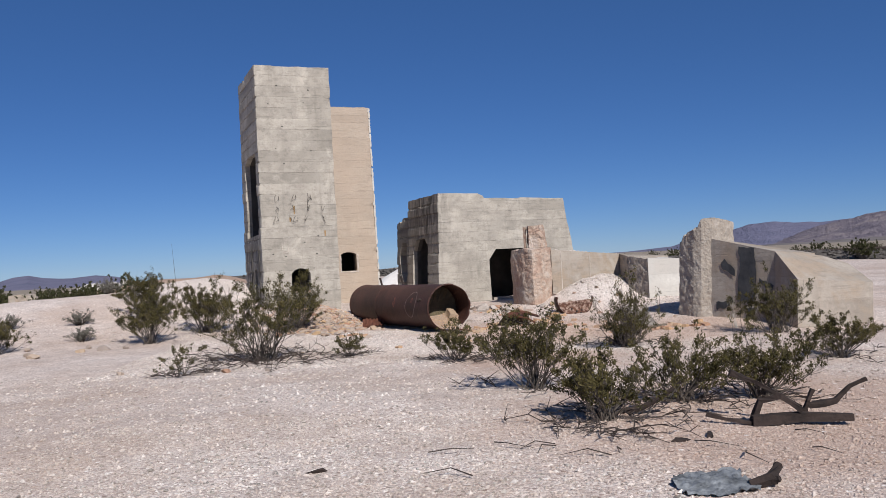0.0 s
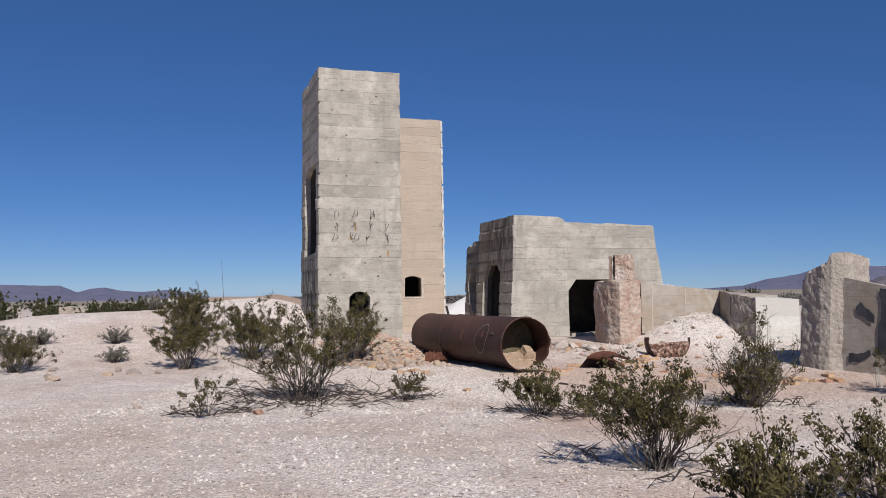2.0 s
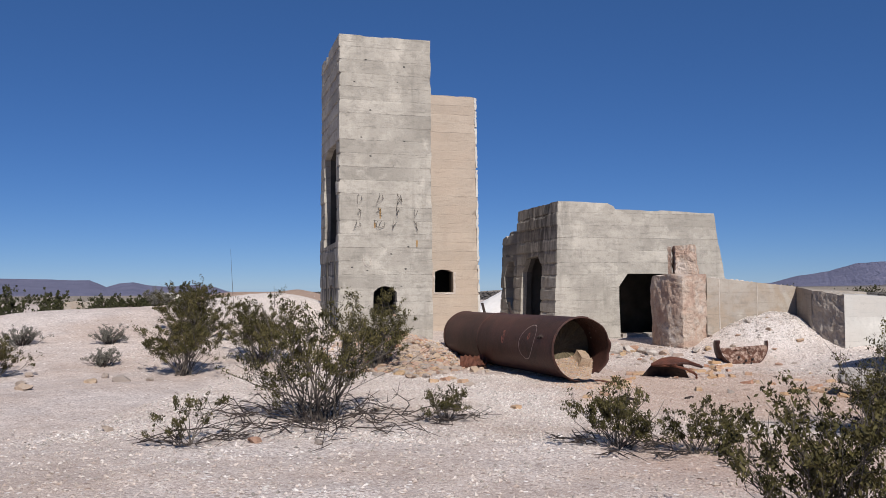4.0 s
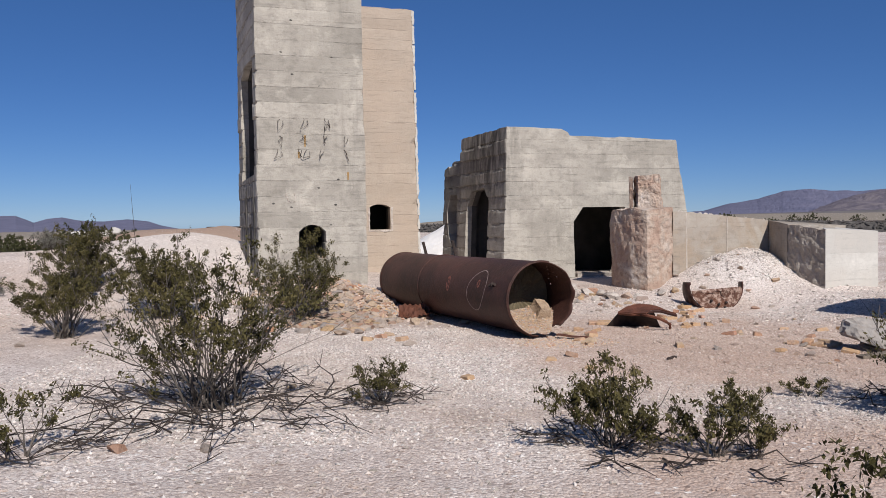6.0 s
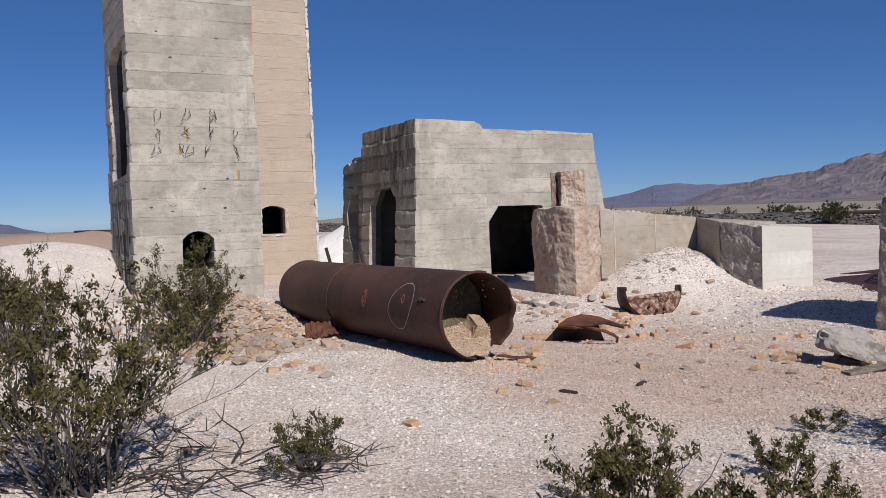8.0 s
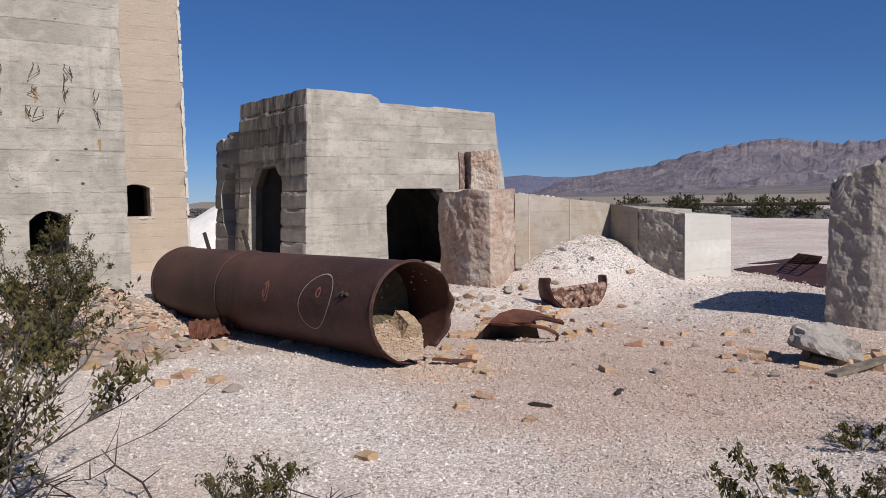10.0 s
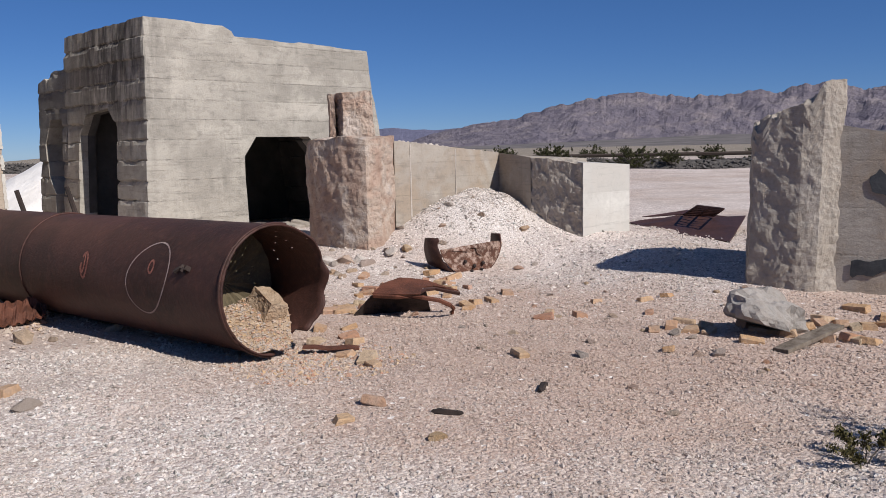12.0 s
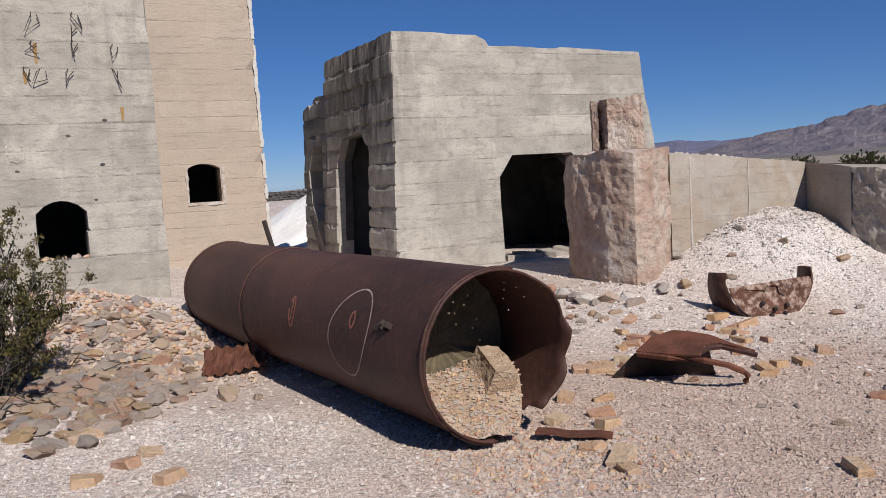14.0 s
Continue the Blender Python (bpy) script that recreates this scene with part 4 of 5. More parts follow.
def build_far_scrap():
    t = thing("bent_scrap_sheet", "long bent dark rusty sheet with a barred grate", "scrap metal")
    a, b = (7.013, 22.446, 0.300), (6.514, 19.685, 0.270)
    c, d = (8.453, 21.370, 0.420), (7.741, 22.150, 0.400)
    sheet("sheet", [a, (6.788, 21.553, 0.270), b, c, d], RUST, t, 0.02, "", 2, 0.04, 2)
    sheet("flange", [d, (7.957, 21.808, 0.420), (8.104, 22.283, 0.460), (7.371, 22.550, 0.360)], RUST, t, 0.012, "", 1, 0.02, 6)
    for i in range(6):
        p, q = Vector((7.772, 22.006, 0.420)), Vector((7.981, 21.548, 0.420))
        e, f = Vector((7.352, 21.229, 0.620)), Vector((7.191, 20.514, 0.620))
        k = i / 5
        rod("grate_bar", [p.lerp(e, k), q.lerp(f, k)], 0.018, RUST, t)
    for k in (0, 0.5, 1):
        p, q = Vector((7.772, 22.006, 0.420)).lerp(Vector((7.981, 21.548, 0.420)), k), Vector((7.352, 21.229, 0.620)).lerp(Vector((7.191, 20.514, 0.620)), k)
        rod("grate_bar", [p, q], 0.015, RUST, t)


def build_corrugated_bit():
    t = thing("corrugated_scrap", "small crumpled rusty corrugated sheet beside the pipe", "scrap metal")
    verts, faces = [], []
    o, u, w = Vector((-1.98, 19.85, 0.02)), Vector((0.48, 0.10, 0.05)), Vector((-0.02, 0.22, 0.17))
    n = 24
    for i in range(n + 1):
        for j in range(4):
            k = i / n
            verts.append(o + u * k * (1 + 0.1 * j / 3) + w * (j / 3) + Vector((0, -0.03, 0.02)) * math.sin(j * 2.1 + k * 9) + Vector((0, 0, 0.015 * math.sin(k * 40))))
    for i in range(n):
        for j in range(3):
            k = i * 4 + j
            faces.append((k, k + 4, k + 5, k + 1))
    ob = link("sheet", verts, faces, RUST_RED, t)
    ob.modifiers.new("plate", "SOLIDIFY").thickness = 0.02


def build_burnt_timber():
    t = thing("charred_timber", "tangle of charred timbers and bent iron on the dirt", "scrap timber")
    def beam(pts, w, material=BURNT_AND_SHADE):
        v, f = tube(pts, [w * k for k in np.linspace(1, 0.7, len(pts))], 4)
        bm = bmesh.new()
        vs = [bm.verts.new(p) for p in v]
        for q in f:
            bm.faces.new([vs[i] for i in q])
        part("timber", roughen(bm, 1, 0.015, 9, w * 100), material, t)
    z = land(2.9, 7.0)
    beam([(2.50, 7.0, z + 0.05), (2.9, 6.98, z + 0.06), (3.32, 6.95, z + 0.05)], 0.06)
    beam([(2.42, 7.25, z + 0.42), (2.62, 7.2, z + 0.33), (2.95, 7.1, z + 0.12)], 0.035)
    beam([(2.15, 7.1, z + 0.10), (2.3, 7.05, z + 0.06), (2.5, 7.0, z + 0.03)], 0.03)
    beam([(3.0, 7.05, z + 0.14), (3.2, 7.0, z + 0.18), (3.32, 6.98, z + 0.30), (3.45, 6.95, z + 0.36)], 0.035)
    beam([(2.55, 7.1, z + 0.02), (2.6, 7.05, z + 0.2), (2.75, 7.0, z + 0.24), (2.9, 6.95, z + 0.12)], 0.04)
    beam([(2.95, 7.05, z + 0.08), (2.98, 7.0, z + 0.2), (3.02, 7.0, z + 0.28)], 0.03)
    s = thing("bent_branch", "curved dark dead branch lying in the scrub", "branch")
    v, f = tube([(1.55, 7.6, 0.06), (1.72, 7.55, 0.10), (1.9, 7.5, 0.2), (2.05, 7.45, 0.33)], [0.03, 0.03, 0.025, 0.012], 6)
    link("branch", v, f, BURNT_AND_SHADE, s)


def build_tarp():
    t = thing("crumpled_sheet", "crumpled grey torn plastic sheet on gravel", "litter")
    verts, faces = [], []
    n = 22
    for j in range(n + 1):
        for i in range(n + 1):
            x, y = i / n - 0.5, j / n - 0.5
            e = 1 - 0.25 * noise.noise(Vector((math.atan2(y, x) * 1.5, 0, 0)))
            px, py = 1.62 + x * 0.46 * e, 5.26 + y * 0.42 * e
            verts.append((px, py, land(px, py) + 0.03 + 0.05 * abs(noise.noise(Vector((x * 9, y * 9, 2)))) - 0.04 * max(abs(x), abs(y))))
    q = n + 1
    link("sheet", verts, [(j * q + i, j * q + i + 1, (j + 1) * q + i + 1, (j + 1) * q + i) for j in range(n) for i in range(n)], TARP, t, smooth=True)
    s = thing("charred_timber", "short charred timber stub on gravel", "scrap timber")
    v, f = tube([(1.82, 5.18, 0.03), (1.95, 5.16, 0.07), (2.02, 5.24, 0.13)], [0.035, 0.045, 0.03], 6)
    link("timber", v, f, BURNT_AND_SHADE, s)
    v, f = tube([(1.9, 5.2, 0.04), (1.98, 5.12, 0.08)], [0.03, 0.02], 5)
    link("timber", v, f, BURNT_AND_SHADE, s)


build_plate()
build_drum_half()
build_far_scrap()
build_corrugated_bit()
build_burnt_timber()
build_tarp()

# posts leaning behind the pipe, and a plank by the wall
for pts, lab in (([(-1.62, 23.2, 0.5), (-1.78, 23.3, 1.12)], "a"), ([(-1.02, 23.2, 0.4), (-1.2, 23.35, 1.14)], "b")):
    p = thing("leaning_post", "short leaning dark iron post behind the pipe", "post", group="leaning posts")
    v, f = tube(pts, [0.035, 0.03], 6)
    link("post", v, f, BURNT_AND_SHADE, p)
plank = thing("plank", "weathered wooden plank lying on bricks", "plank")
bm = bmesh.new()
bmesh.ops.create_cube(bm, size=1, matrix=pose(3.78, 15.98, land(3.78, 15.98) + 0.05, 0, -4, 14) @ Matrix.Diagonal((0.85, 0.12, 0.03, 1)))
part("board", roughen(bm, 2, 0.015, 5, 2), WOOD, plank)
slab = thing("concrete_slab", "grey broken concrete slab leaning in the rubble", "slab")
bm = bmesh.new()
bmesh.ops.create_cube(bm, size=1, matrix=pose(-15.6, 31, land(-15.6, 31) + 0.3, 0, 0, 25) @ Matrix.Diagonal((0.9, 0.3, 0.9, 1)))
part("slab", roughen(bm, 4, 0.05, 3, 2, 0.05), SMOOTH, slab)


# ---------------------------------------------------------------- stones and bricks
def lump_mesh(name, size, seed, amount=0.25):
    bm = bmesh.new()
    bmesh.ops.create_icosphere(bm, subdivisions=2, radius=1)
    rg = random.Random(seed)
    for _ in range(9):
        n = Vector((rg.gauss(0, 1), rg.gauss(0, 1), rg.gauss(0, 1))).normalized()
        bmesh.ops.bisect_plane(bm, geom=bm.verts[:] + bm.edges[:] + bm.faces[:], plane_co=n * rg.uniform(0.45, 0.8), plane_no=n, clear_outer=True)
        bmesh.ops.holes_fill(bm, edges=bm.edges[:])
    for v in bm.verts:
        v.co *= 1 + amount * 0.3 * rg.uniform(-1, 1)
        v.co = Vector((v.co.x * size[0], v.co.y * size[1], v.co.z * size[2]))
    me = bpy.data.meshes.new(name)
    bm.to_mesh(me)
    bm.free()
    return me


def brick_mesh(size, seed):
    rng = random.Random(seed)
    bm = bmesh.new()
    bmesh.ops.create_cube(bm, size=1, matrix=Matrix.Diagonal((*size, 1)))
    bmesh.ops.bevel(bm, geom=bm.edges[:], offset=0.008, segments=1, affect="EDGES")
    for v in bm.verts:
        v.co += Vector([rng.uniform(-0.006, 0.006) for _ in range(3)])
    if seed % 2:
        bmesh.ops.bisect_plane(bm, geom=bm.verts[:] + bm.edges[:] + bm.faces[:], plane_co=(size[0] * 0.2, 0, 0), plane_no=(1, rng.uniform(-0.5, 0.5), 0.4), clear_outer=True)
        bmesh.ops.holes_fill(bm, edges=bm.edges[:])
    me = bpy.data.meshes.new("brick")
    bm.to_mesh(me)
    bm.free()
    me.materials.append(BRICK)
    return me


BRICKS = [brick_mesh((0.23, 0.115, 0.07), s) for s in range(6)]
ROCKS = [lump_mesh("stone", (1.0, 0.75, 0.5), s) for s in range(7)]
for me in ROCKS:
    me.materials.append(RUBBLE)
rng = random.Random(12)


def place_brick(x, y, z=None, turn=None):
    ob = new("brick", BRICKS[rng.randrange(6)])
    ob.matrix_world = pose(x, y, (land(x, y) if z is None else z) + 0.015, rng.uniform(-14, 14), rng.uniform(-14, 14), rng.uniform(0, 360) if turn is None else turn) @ Matrix.Diagonal((*[rng.uniform(0.6, 1.0)] * 3, 1))
    tagged(ob, "broken ochre fire brick lying on the gravel", "brick", "scattered fire bricks")


def place_rock(x, y, size, label="small ochre-brown stone lying on the gravel"):
    ob = new("stone", ROCKS[rng.randrange(7)])
    ob.matrix_world = pose(x, y, land(x, y) + size * 0.15, rng.uniform(-15, 15), rng.uniform(-15, 15), rng.uniform(0, 360)) @ Matrix.Diagonal((size, size, size, 1))
    tagged(ob, label, "stone", "scattered stones")


for x, y in ((-0.88, 14.97), (1.13, 19.15), (1.22, 19.3), (1.32, 19.2), (1.40, 19.35), (1.5, 19.28), (1.18, 19.02), (1.02, 19.2), (2.05, 19.5), (2.2, 19.55),
             (2.32, 19.35), (2.12, 19.75), (2.5, 19.7), (2.6, 19.9), (2.7, 19.6), (2.25, 18.75), (2.42, 18.85), (2.9, 19.1), (0.55, 17.35), (0.72, 17.75), (0.78, 18.0), (0.9, 18.35),
             (1.66, 20.3), (1.71, 20.0), (1.91, 20.05), (1.86, 20.66), (1.51, 19.77), (1.6, 19.85), (1.1, 19.3), (2.65, 20.48), (2.53, 19.99), (2.62, 20.12), (2.78, 20.18), (2.45, 20.2), (2.19, 18.62), (2.58, 18.86), (0.67, 18.46), (0.63, 17.14), (0.49, 17.96), (1.63, 16.65),
             (0.61, 16.98), (-1.7, 17.45), (-2.45, 18.35), (-2.15, 17.5), (-2.05, 17.75), (-1.95, 17.9), (0.33, 16.1), (0.02, 15.9)):
    place_brick(x, y)
for _ in range(24):
    place_brick(rng.gauss(4.0, 0.55), rng.gauss(16.3, 0.42))
for _ in range(14):
    place_brick(rng.uniform(2.2, 4.2), rng.uniform(16.2, 18.4))
for x, y, s in ((-3.25, 12.3, 0.10), (-2.66, 12.35, 0.07), (-1.6, 17.0, 0.10), (0.4, 15.4, 0.06), (-2.5, 14.4, 0.06), (2.0, 16.4, 0.08), (2.9, 16.0, 0.07), (3.1, 16.7, 0.08), (1.8, 15.2, 0.05),
                (-5.1, 13.05, 0.10), (-6.9, 16.9, 0.16), (-7.3, 16.7, 0.13), (-7.8, 15.8, 0.15), (-7.4, 17.3, 0.12), (-8.1, 16.2, 0.12), (-6.5, 17.0, 0.10), (-8.6, 17.2, 0.12),
                (1.9, 21.4, 0.16), (1.6, 21.6, 0.14), (1.3, 22.0, 0.18), (0.9, 22.3, 0.14), (0.8, 21.9, 0.11), (2.1, 21.2, 0.12), (2.7, 21.4, 0.12), (1.1, 21.5, 0.1), (4.4, 21.3, 0.09), (3.9, 21.6, 0.08)):
    place_rock(x, y, s)
for _ in range(60):
    place_rock(rng.gauss(1.5, 1.1), rng.gauss(21.4, 0.7), rng.uniform(0.03, 0.09))
for _ in range(50):
    place_rock(rng.uniform(1.5, 5.0), rng.uniform(15.2, 19.5), rng.uniform(0.02, 0.06))

for x, y, s in ((0.95, 21.7, 0.20), (1.25, 21.9, 0.17), (0.7, 22.2, 0.16), (1.5, 21.75, 0.14), (1.0, 22.4, 0.2), (1.65, 21.5, 0.15), (2.5, 21.4, 0.13), (2.05, 21.35, 0.12), (0.6, 21.6, 0.12), (1.35, 21.4, 0.11)):
    ob = new("concrete_chunk", ROCKS[rng.randrange(7)].copy())
    ob.data.materials.clear()
    ob.data.materials.append(CHUNK)
    ob.matrix_world = pose(x, y, land(x, y) + s * 0.2, rng.uniform(-20, 20), rng.uniform(-20, 20), rng.uniform(0, 360)) @ Matrix.Diagonal((s, s, s, 1))
    tagged(ob, "pale broken concrete chunk before the doorway", "concrete chunk", "concrete chunks")

boulder = thing("concrete_lump", "grey broken lump of concrete lying beside bricks", "boulder")
bm = bmesh.new()
bmesh.ops.create_icosphere(bm, subdivisions=4, radius=1)
for v in bm.verts:
    v.co *= 1 + 0.30 * noise.noise(v.co * 1.1 + Vector((4, 0, 0))) + 0.16 * noise.cell(v.co * 1.7) + 0.08 * noise.noise(v.co * 7)
    v.co = Vector((v.co.x * 0.36 + 3.80, v.co.y * 0.26 + 16.42, max(-0.1, v.co.z) * 0.26 + 0.08 - 0.12 * v.co.x))
part("lump", bm, BOULDER, boulder)
for x, y in ((1.36, 15.9), (0.62, 15.75), (-0.97, 6.05), (2.05, 6.7), (1.75, 6.5)):
    ob = new("wood_scrap", ROCKS[rng.randrange(7)].copy())
    ob.data.materials.clear()
    ob.data.materials.append(BURNT_AND_SHADE)
    ob.matrix_world = pose(x, y, land(x, y) + 0.01, 0, 0, rng.uniform(0, 360)) @ Matrix.Diagonal((0.10, 0.05, 0.05, 1))
    tagged(ob, "small charred scrap of wood on gravel", "wood scrap", "charred scraps")


def octa_stones(name, places, material, label, category):
    """Many small angular stones in one mesh; places are rows of x, y, z, size."""
    p = np.array(places)
    k = len(p)
    r = np.random.RandomState(7)
    base = np.array([(1, 0, 0), (-1, 0, 0), (0, 1, 0), (0, -1, 0), (0, 0, 1), (0, 0, -1)], float)
    v = base[None] * r.uniform(0.55, 1.25, (k, 6, 1)) + r.uniform(-0.3, 0.3, (k, 6, 3))
    v *= np.array([1.0, 0.8, 0.62])
    a = r.uniform(0, 2 * math.pi, k)
    c, s = np.cos(a)[:, None], np.sin(a)[:, None]
    x, y = v[..., 0] * c - v[..., 1] * s, v[..., 0] * s + v[..., 1] * c
    v = np.stack((x, y, v[..., 2]), -1) * p[:, None, 3:4] + p[:, None, :3]
    f = np.array([(0, 2, 4), (2, 1, 4), (1, 3, 4), (3, 0, 4), (2, 0, 5), (1, 2, 5), (3, 1, 5), (0, 3, 5)])
    f = f[None] + np.arange(k)[:, None, None] * 6
    ob = link(name, v.reshape(-1, 3).tolist(), f.reshape(-1, 3).tolist(), material)
    return tagged(ob, label, category, kind="stuff")


def scatter(count, x0, x1, y0, y1, s0, s1, seed, keep=None):
    r = random.Random(seed)
    out = []
    while len(out) < count:
        x, y = r.uniform(x0, x1), r.uniform(y0, y1)
        if keep and r.random() > keep(x, y):
            continue
        s = s0 + (s1 - s0) * r.random() ** 2.5
        out.append((x, y, land(x, y) + s * 0.15, s))
    return out


for x, y, s in ((-17.5, 42, 0.5), (-16.8, 42.5, 0.35), (-18.2, 42.6, 0.4), (-16.0, 42, 0.3), (-18.9, 43, 0.3)):
    ob = new("boulder", ROCKS[rng.randrange(7)].copy())
    ob.data.materials.clear()
    ob.data.materials.append(PALE)
    ob.matrix_world = pose(x, y, land(x, y) + s * 0.2, 0, 0, rng.uniform(0, 360)) @ Matrix.Diagonal((s * 1.4, s, s, 1))
    tagged(ob, "pale boulder on the brown mound", "boulder", "pale boulders")

octa_stones("mouth_gravel", LOOSE + scatter(2500, -0.45, 1.0, 16.7, 17.9, 0.008, 0.03, 21, lambda x, y: max(0.0, 1 - math.hypot(x - 0.3, y - 17.3) / 0.75)), RUBBLE, "ochre gravel spilled from the pipe mouth", "gravel")
octa_stones("gravel", scatter(52000, -5.5, 4.5, 12.5, 18.5, 0.006, 0.023, 1) + scatter(60000, -3.2, 2.8, 14.0, 18.6, 0.005, 0.014, 5) + scatter(16000, 2.5, 6, 14, 20, 0.006, 0.02, 6) + scatter(30000, -7, 6, 3.0, 13.0, 0.008, 0.028, 2) + scatter(36000, -3.5, 3.5, 2.5, 8.0, 0.006, 0.019, 8) + scatter(14000, -8, 8, 18, 23, 0.01, 0.035, 3),
            PEBBLE, "loose white and pinkish crushed gravel", "gravel")
octa_stones("pile_stones", scatter(12000, 2.6, 5.6, 20.6, 23.3, 0.006, 0.02, 4, lambda x, y: max(0.0, 1.1 - math.hypot(x - 4.05, y - 22.2) / 1.5)), PEBBLE, "white crushed stone heap against the low wall", "stone heap")

heap = thing("rubble_heap", "heap of ochre and grey broken stones at the tower foot", "rubble")
r2 = random.Random(31)
for i in range(400):
    x, y = r2.gauss(-2.9, 0.7), r2.gauss(20.4, 0.85)
    if i > 210:
        x, y = r2.gauss(-2.75, 0.42), r2.gauss(19.3, 0.5)
    if y > 21.9 or y < 18.0 or math.hypot(x + 1.6, (y - 20.6) * 0.5) < 0.5:
        continue
    s = r2.uniform(0.05, 0.13)
    ob = new("stone", ROCKS[r2.randrange(7)])
    ob.parent = heap
    ob.matrix_world = pose(x, y, land(x, y) + s * 0.2, r2.uniform(-25, 25), r2.uniform(-25, 25), r2.uniform(0, 360)) @ Matrix.Diagonal((s, s, s * 0.8, 1))
small = octa_stones("small_rubble", [(x, y, land(x, y) + 0.01, r2.uniform(0.025, 0.06)) for x, y in ((r2.gauss(-2.9, 0.8), min(21.95, r2.gauss(20.9, 0.7))) for _ in range(1500))], RUBBLE, "", "")
small.parent = heap


# ---------------------------------------------------------------- shrubs
def leaf_cloud(centres, size, r):
    k = len(centres)
    c = np.array(centres)
    a = r.normal(size=(k, 3))
    a[:, 2] = np.abs(a[:, 2]) + 0.3
    a /= np.linalg.norm(a, axis=1)[:, None]
    b = np.cross(a, r.normal(size=(k, 3)))
    b /= np.linalg.norm(b, axis=1)[:, None]
    l = size * r.uniform(0.6, 1.3, (k, 1))
    v = np.stack((c - a * l, c + b * l * 0.42, c + a * l, c - b * l * 0.42), 1).reshape(-1, 3)
    return v.tolist(), [(4 * i, 4 * i + 1, 4 * i + 2, 4 * i + 3) for i in range(k)]


def shrub(name, label, x, y, radius, height, stems, seed, leaf=None, leaves=9, size=0.016, bark=None, skirt=0, spread=1.0, sink=0.0, group="", category="shrub", low=0.42, apart=True):
    """A desert bush: stems that fan out from the root, twigs, and clumps of small leaves."""
    rg = random.Random(seed)
    r = np.random.RandomState(seed)
    t = thing(name, label, category, (x, y, land(x, y) - sink), group)
    wood, dead, tips = [], [], []
    for i in range(stems):
        az = rg.uniform(0, 2 * math.pi)
        out = radius * spread * rg.random() ** 0.6
        top = height * rg.uniform(0.55, 1.0) * math.sqrt(max(0.15, 1 - (out / (radius * 1.25)) ** 2))
        k = 5
        pts = []
        bend = rg.uniform(0.7, 1.5)
        rx, ry = rg.gauss(0, 0.09 * radius), rg.gauss(0, 0.09 * radius)
        if rg.random() < 0.16:
            top *= rg.uniform(1.05, 1.22)
        for j in range(k + 1):
            q = j / k
            jit = 0.06 * height * q
            pts.append(Vector((math.cos(az) * out * q ** bend + rg.uniform(-jit, jit) + rx, math.sin(az) * out * q ** bend + ry + rg.uniform(-jit, jit), top * q ** (2 - bend * 0.8) - 0.03)))
        th = 0.005 + 0.007 * height * rg.random()
        mine = [tube(pts, [th * (1 - 0.75 * j / k) for j in range(k + 1)], 4)]
        wood.append(mine)
        for _ in range(rg.randint(4, 8)):
            q = rg.uniform(low, 1.0)
            j = min(k - 1, int(q * k))
            p = pts[j].lerp(pts[j + 1], q * k - j)
            d = ((pts[j + 1] - pts[j]).normalized() + Vector((rg.gauss(0, 0.6), rg.gauss(0, 0.6), rg.gauss(0.15, 0.4)))).normalized()
            ln = height * rg.uniform(0.10, 0.26)
            e = p + d * ln * 0.55 + Vector((0, 0, 0.02))
            g = e + (d + Vector((rg.gauss(0, 0.3), rg.gauss(0, 0.3), 0.25))).normalized() * ln * 0.5
            mine.append(tube([p, e, g], [th * 0.32, th * 0.24, 0.001], 3))
            if leaf is not None and rg.random() < 0.72:
                puffs = [rg.uniform(0.3, 1.05) for _ in range(3)]
                for _ in range(int(leaves * rg.uniform(0.3, 2.1))):
                    q2 = puffs[rg.randrange(3)] + rg.gauss(0, 0.06)
                    c = p.lerp(e, q2 * 2) if q2 < 0.5 else e.lerp(g, q2 * 2 - 1)
                    tips.append(c + Vector((rg.gauss(0, 0.02), rg.gauss(0, 0.02), rg.gauss(0, 0.016))) * (0.5 + height * 0.55))
    for i in range(skirt):
        az = rg.uniform(0, 2 * math.pi)
        ln = radius * rg.uniform(0.35, 1.15)
        off = radius * rg.uniform(0.0, 0.85)
        px, py = math.cos(az) * off, math.sin(az) * off
        az += rg.gauss(0, 0.9)
        pts = []
        for j in range(6):
            q = j / 5
            az += rg.uniform(-0.5, 0.5)
            px, py = px + math.cos(az) * ln * 0.2, py + math.sin(az) * ln * 0.2
            pts.append(Vector((px, py, 0.02 + 0.16 * height * math.sin(math.pi * min(1, q * 1.1)) * rg.random() * 0.8 + land(x + px, y + py) - land(x, y))))
        lying = [tube(pts, [0.008 * (1 - 0.7 * j / 5) for j in range(6)], 4)]
        dead.append(lying)
        for _ in range(6):
            j = rg.randint(1, 4)
            d = Vector((rg.gauss(0, 1), rg.gauss(0, 1), rg.uniform(0.0, 0.4))).normalized() * rg.uniform(0.06, 0.2)
            lying.append(tube([pts[j], pts[j] + d * 0.6, pts[j] + d], [0.005, 0.004, 0.002], 3))
    for one in wood if apart else [sum(wood, [])]:
        v, f = gather(one)
        link("stem" if apart else "woody_crown", v, f, bark or BARK, t)
    for one in dead:
        v, f = gather(one)
        link("dead_branch", v, f, DARK_TWIG, t, "dark dead branch sprawled on the ground")
    if tips:
        v, f = leaf_cloud(tips, size, r)
        link("foliage", v, f, leaf, t)
    return t


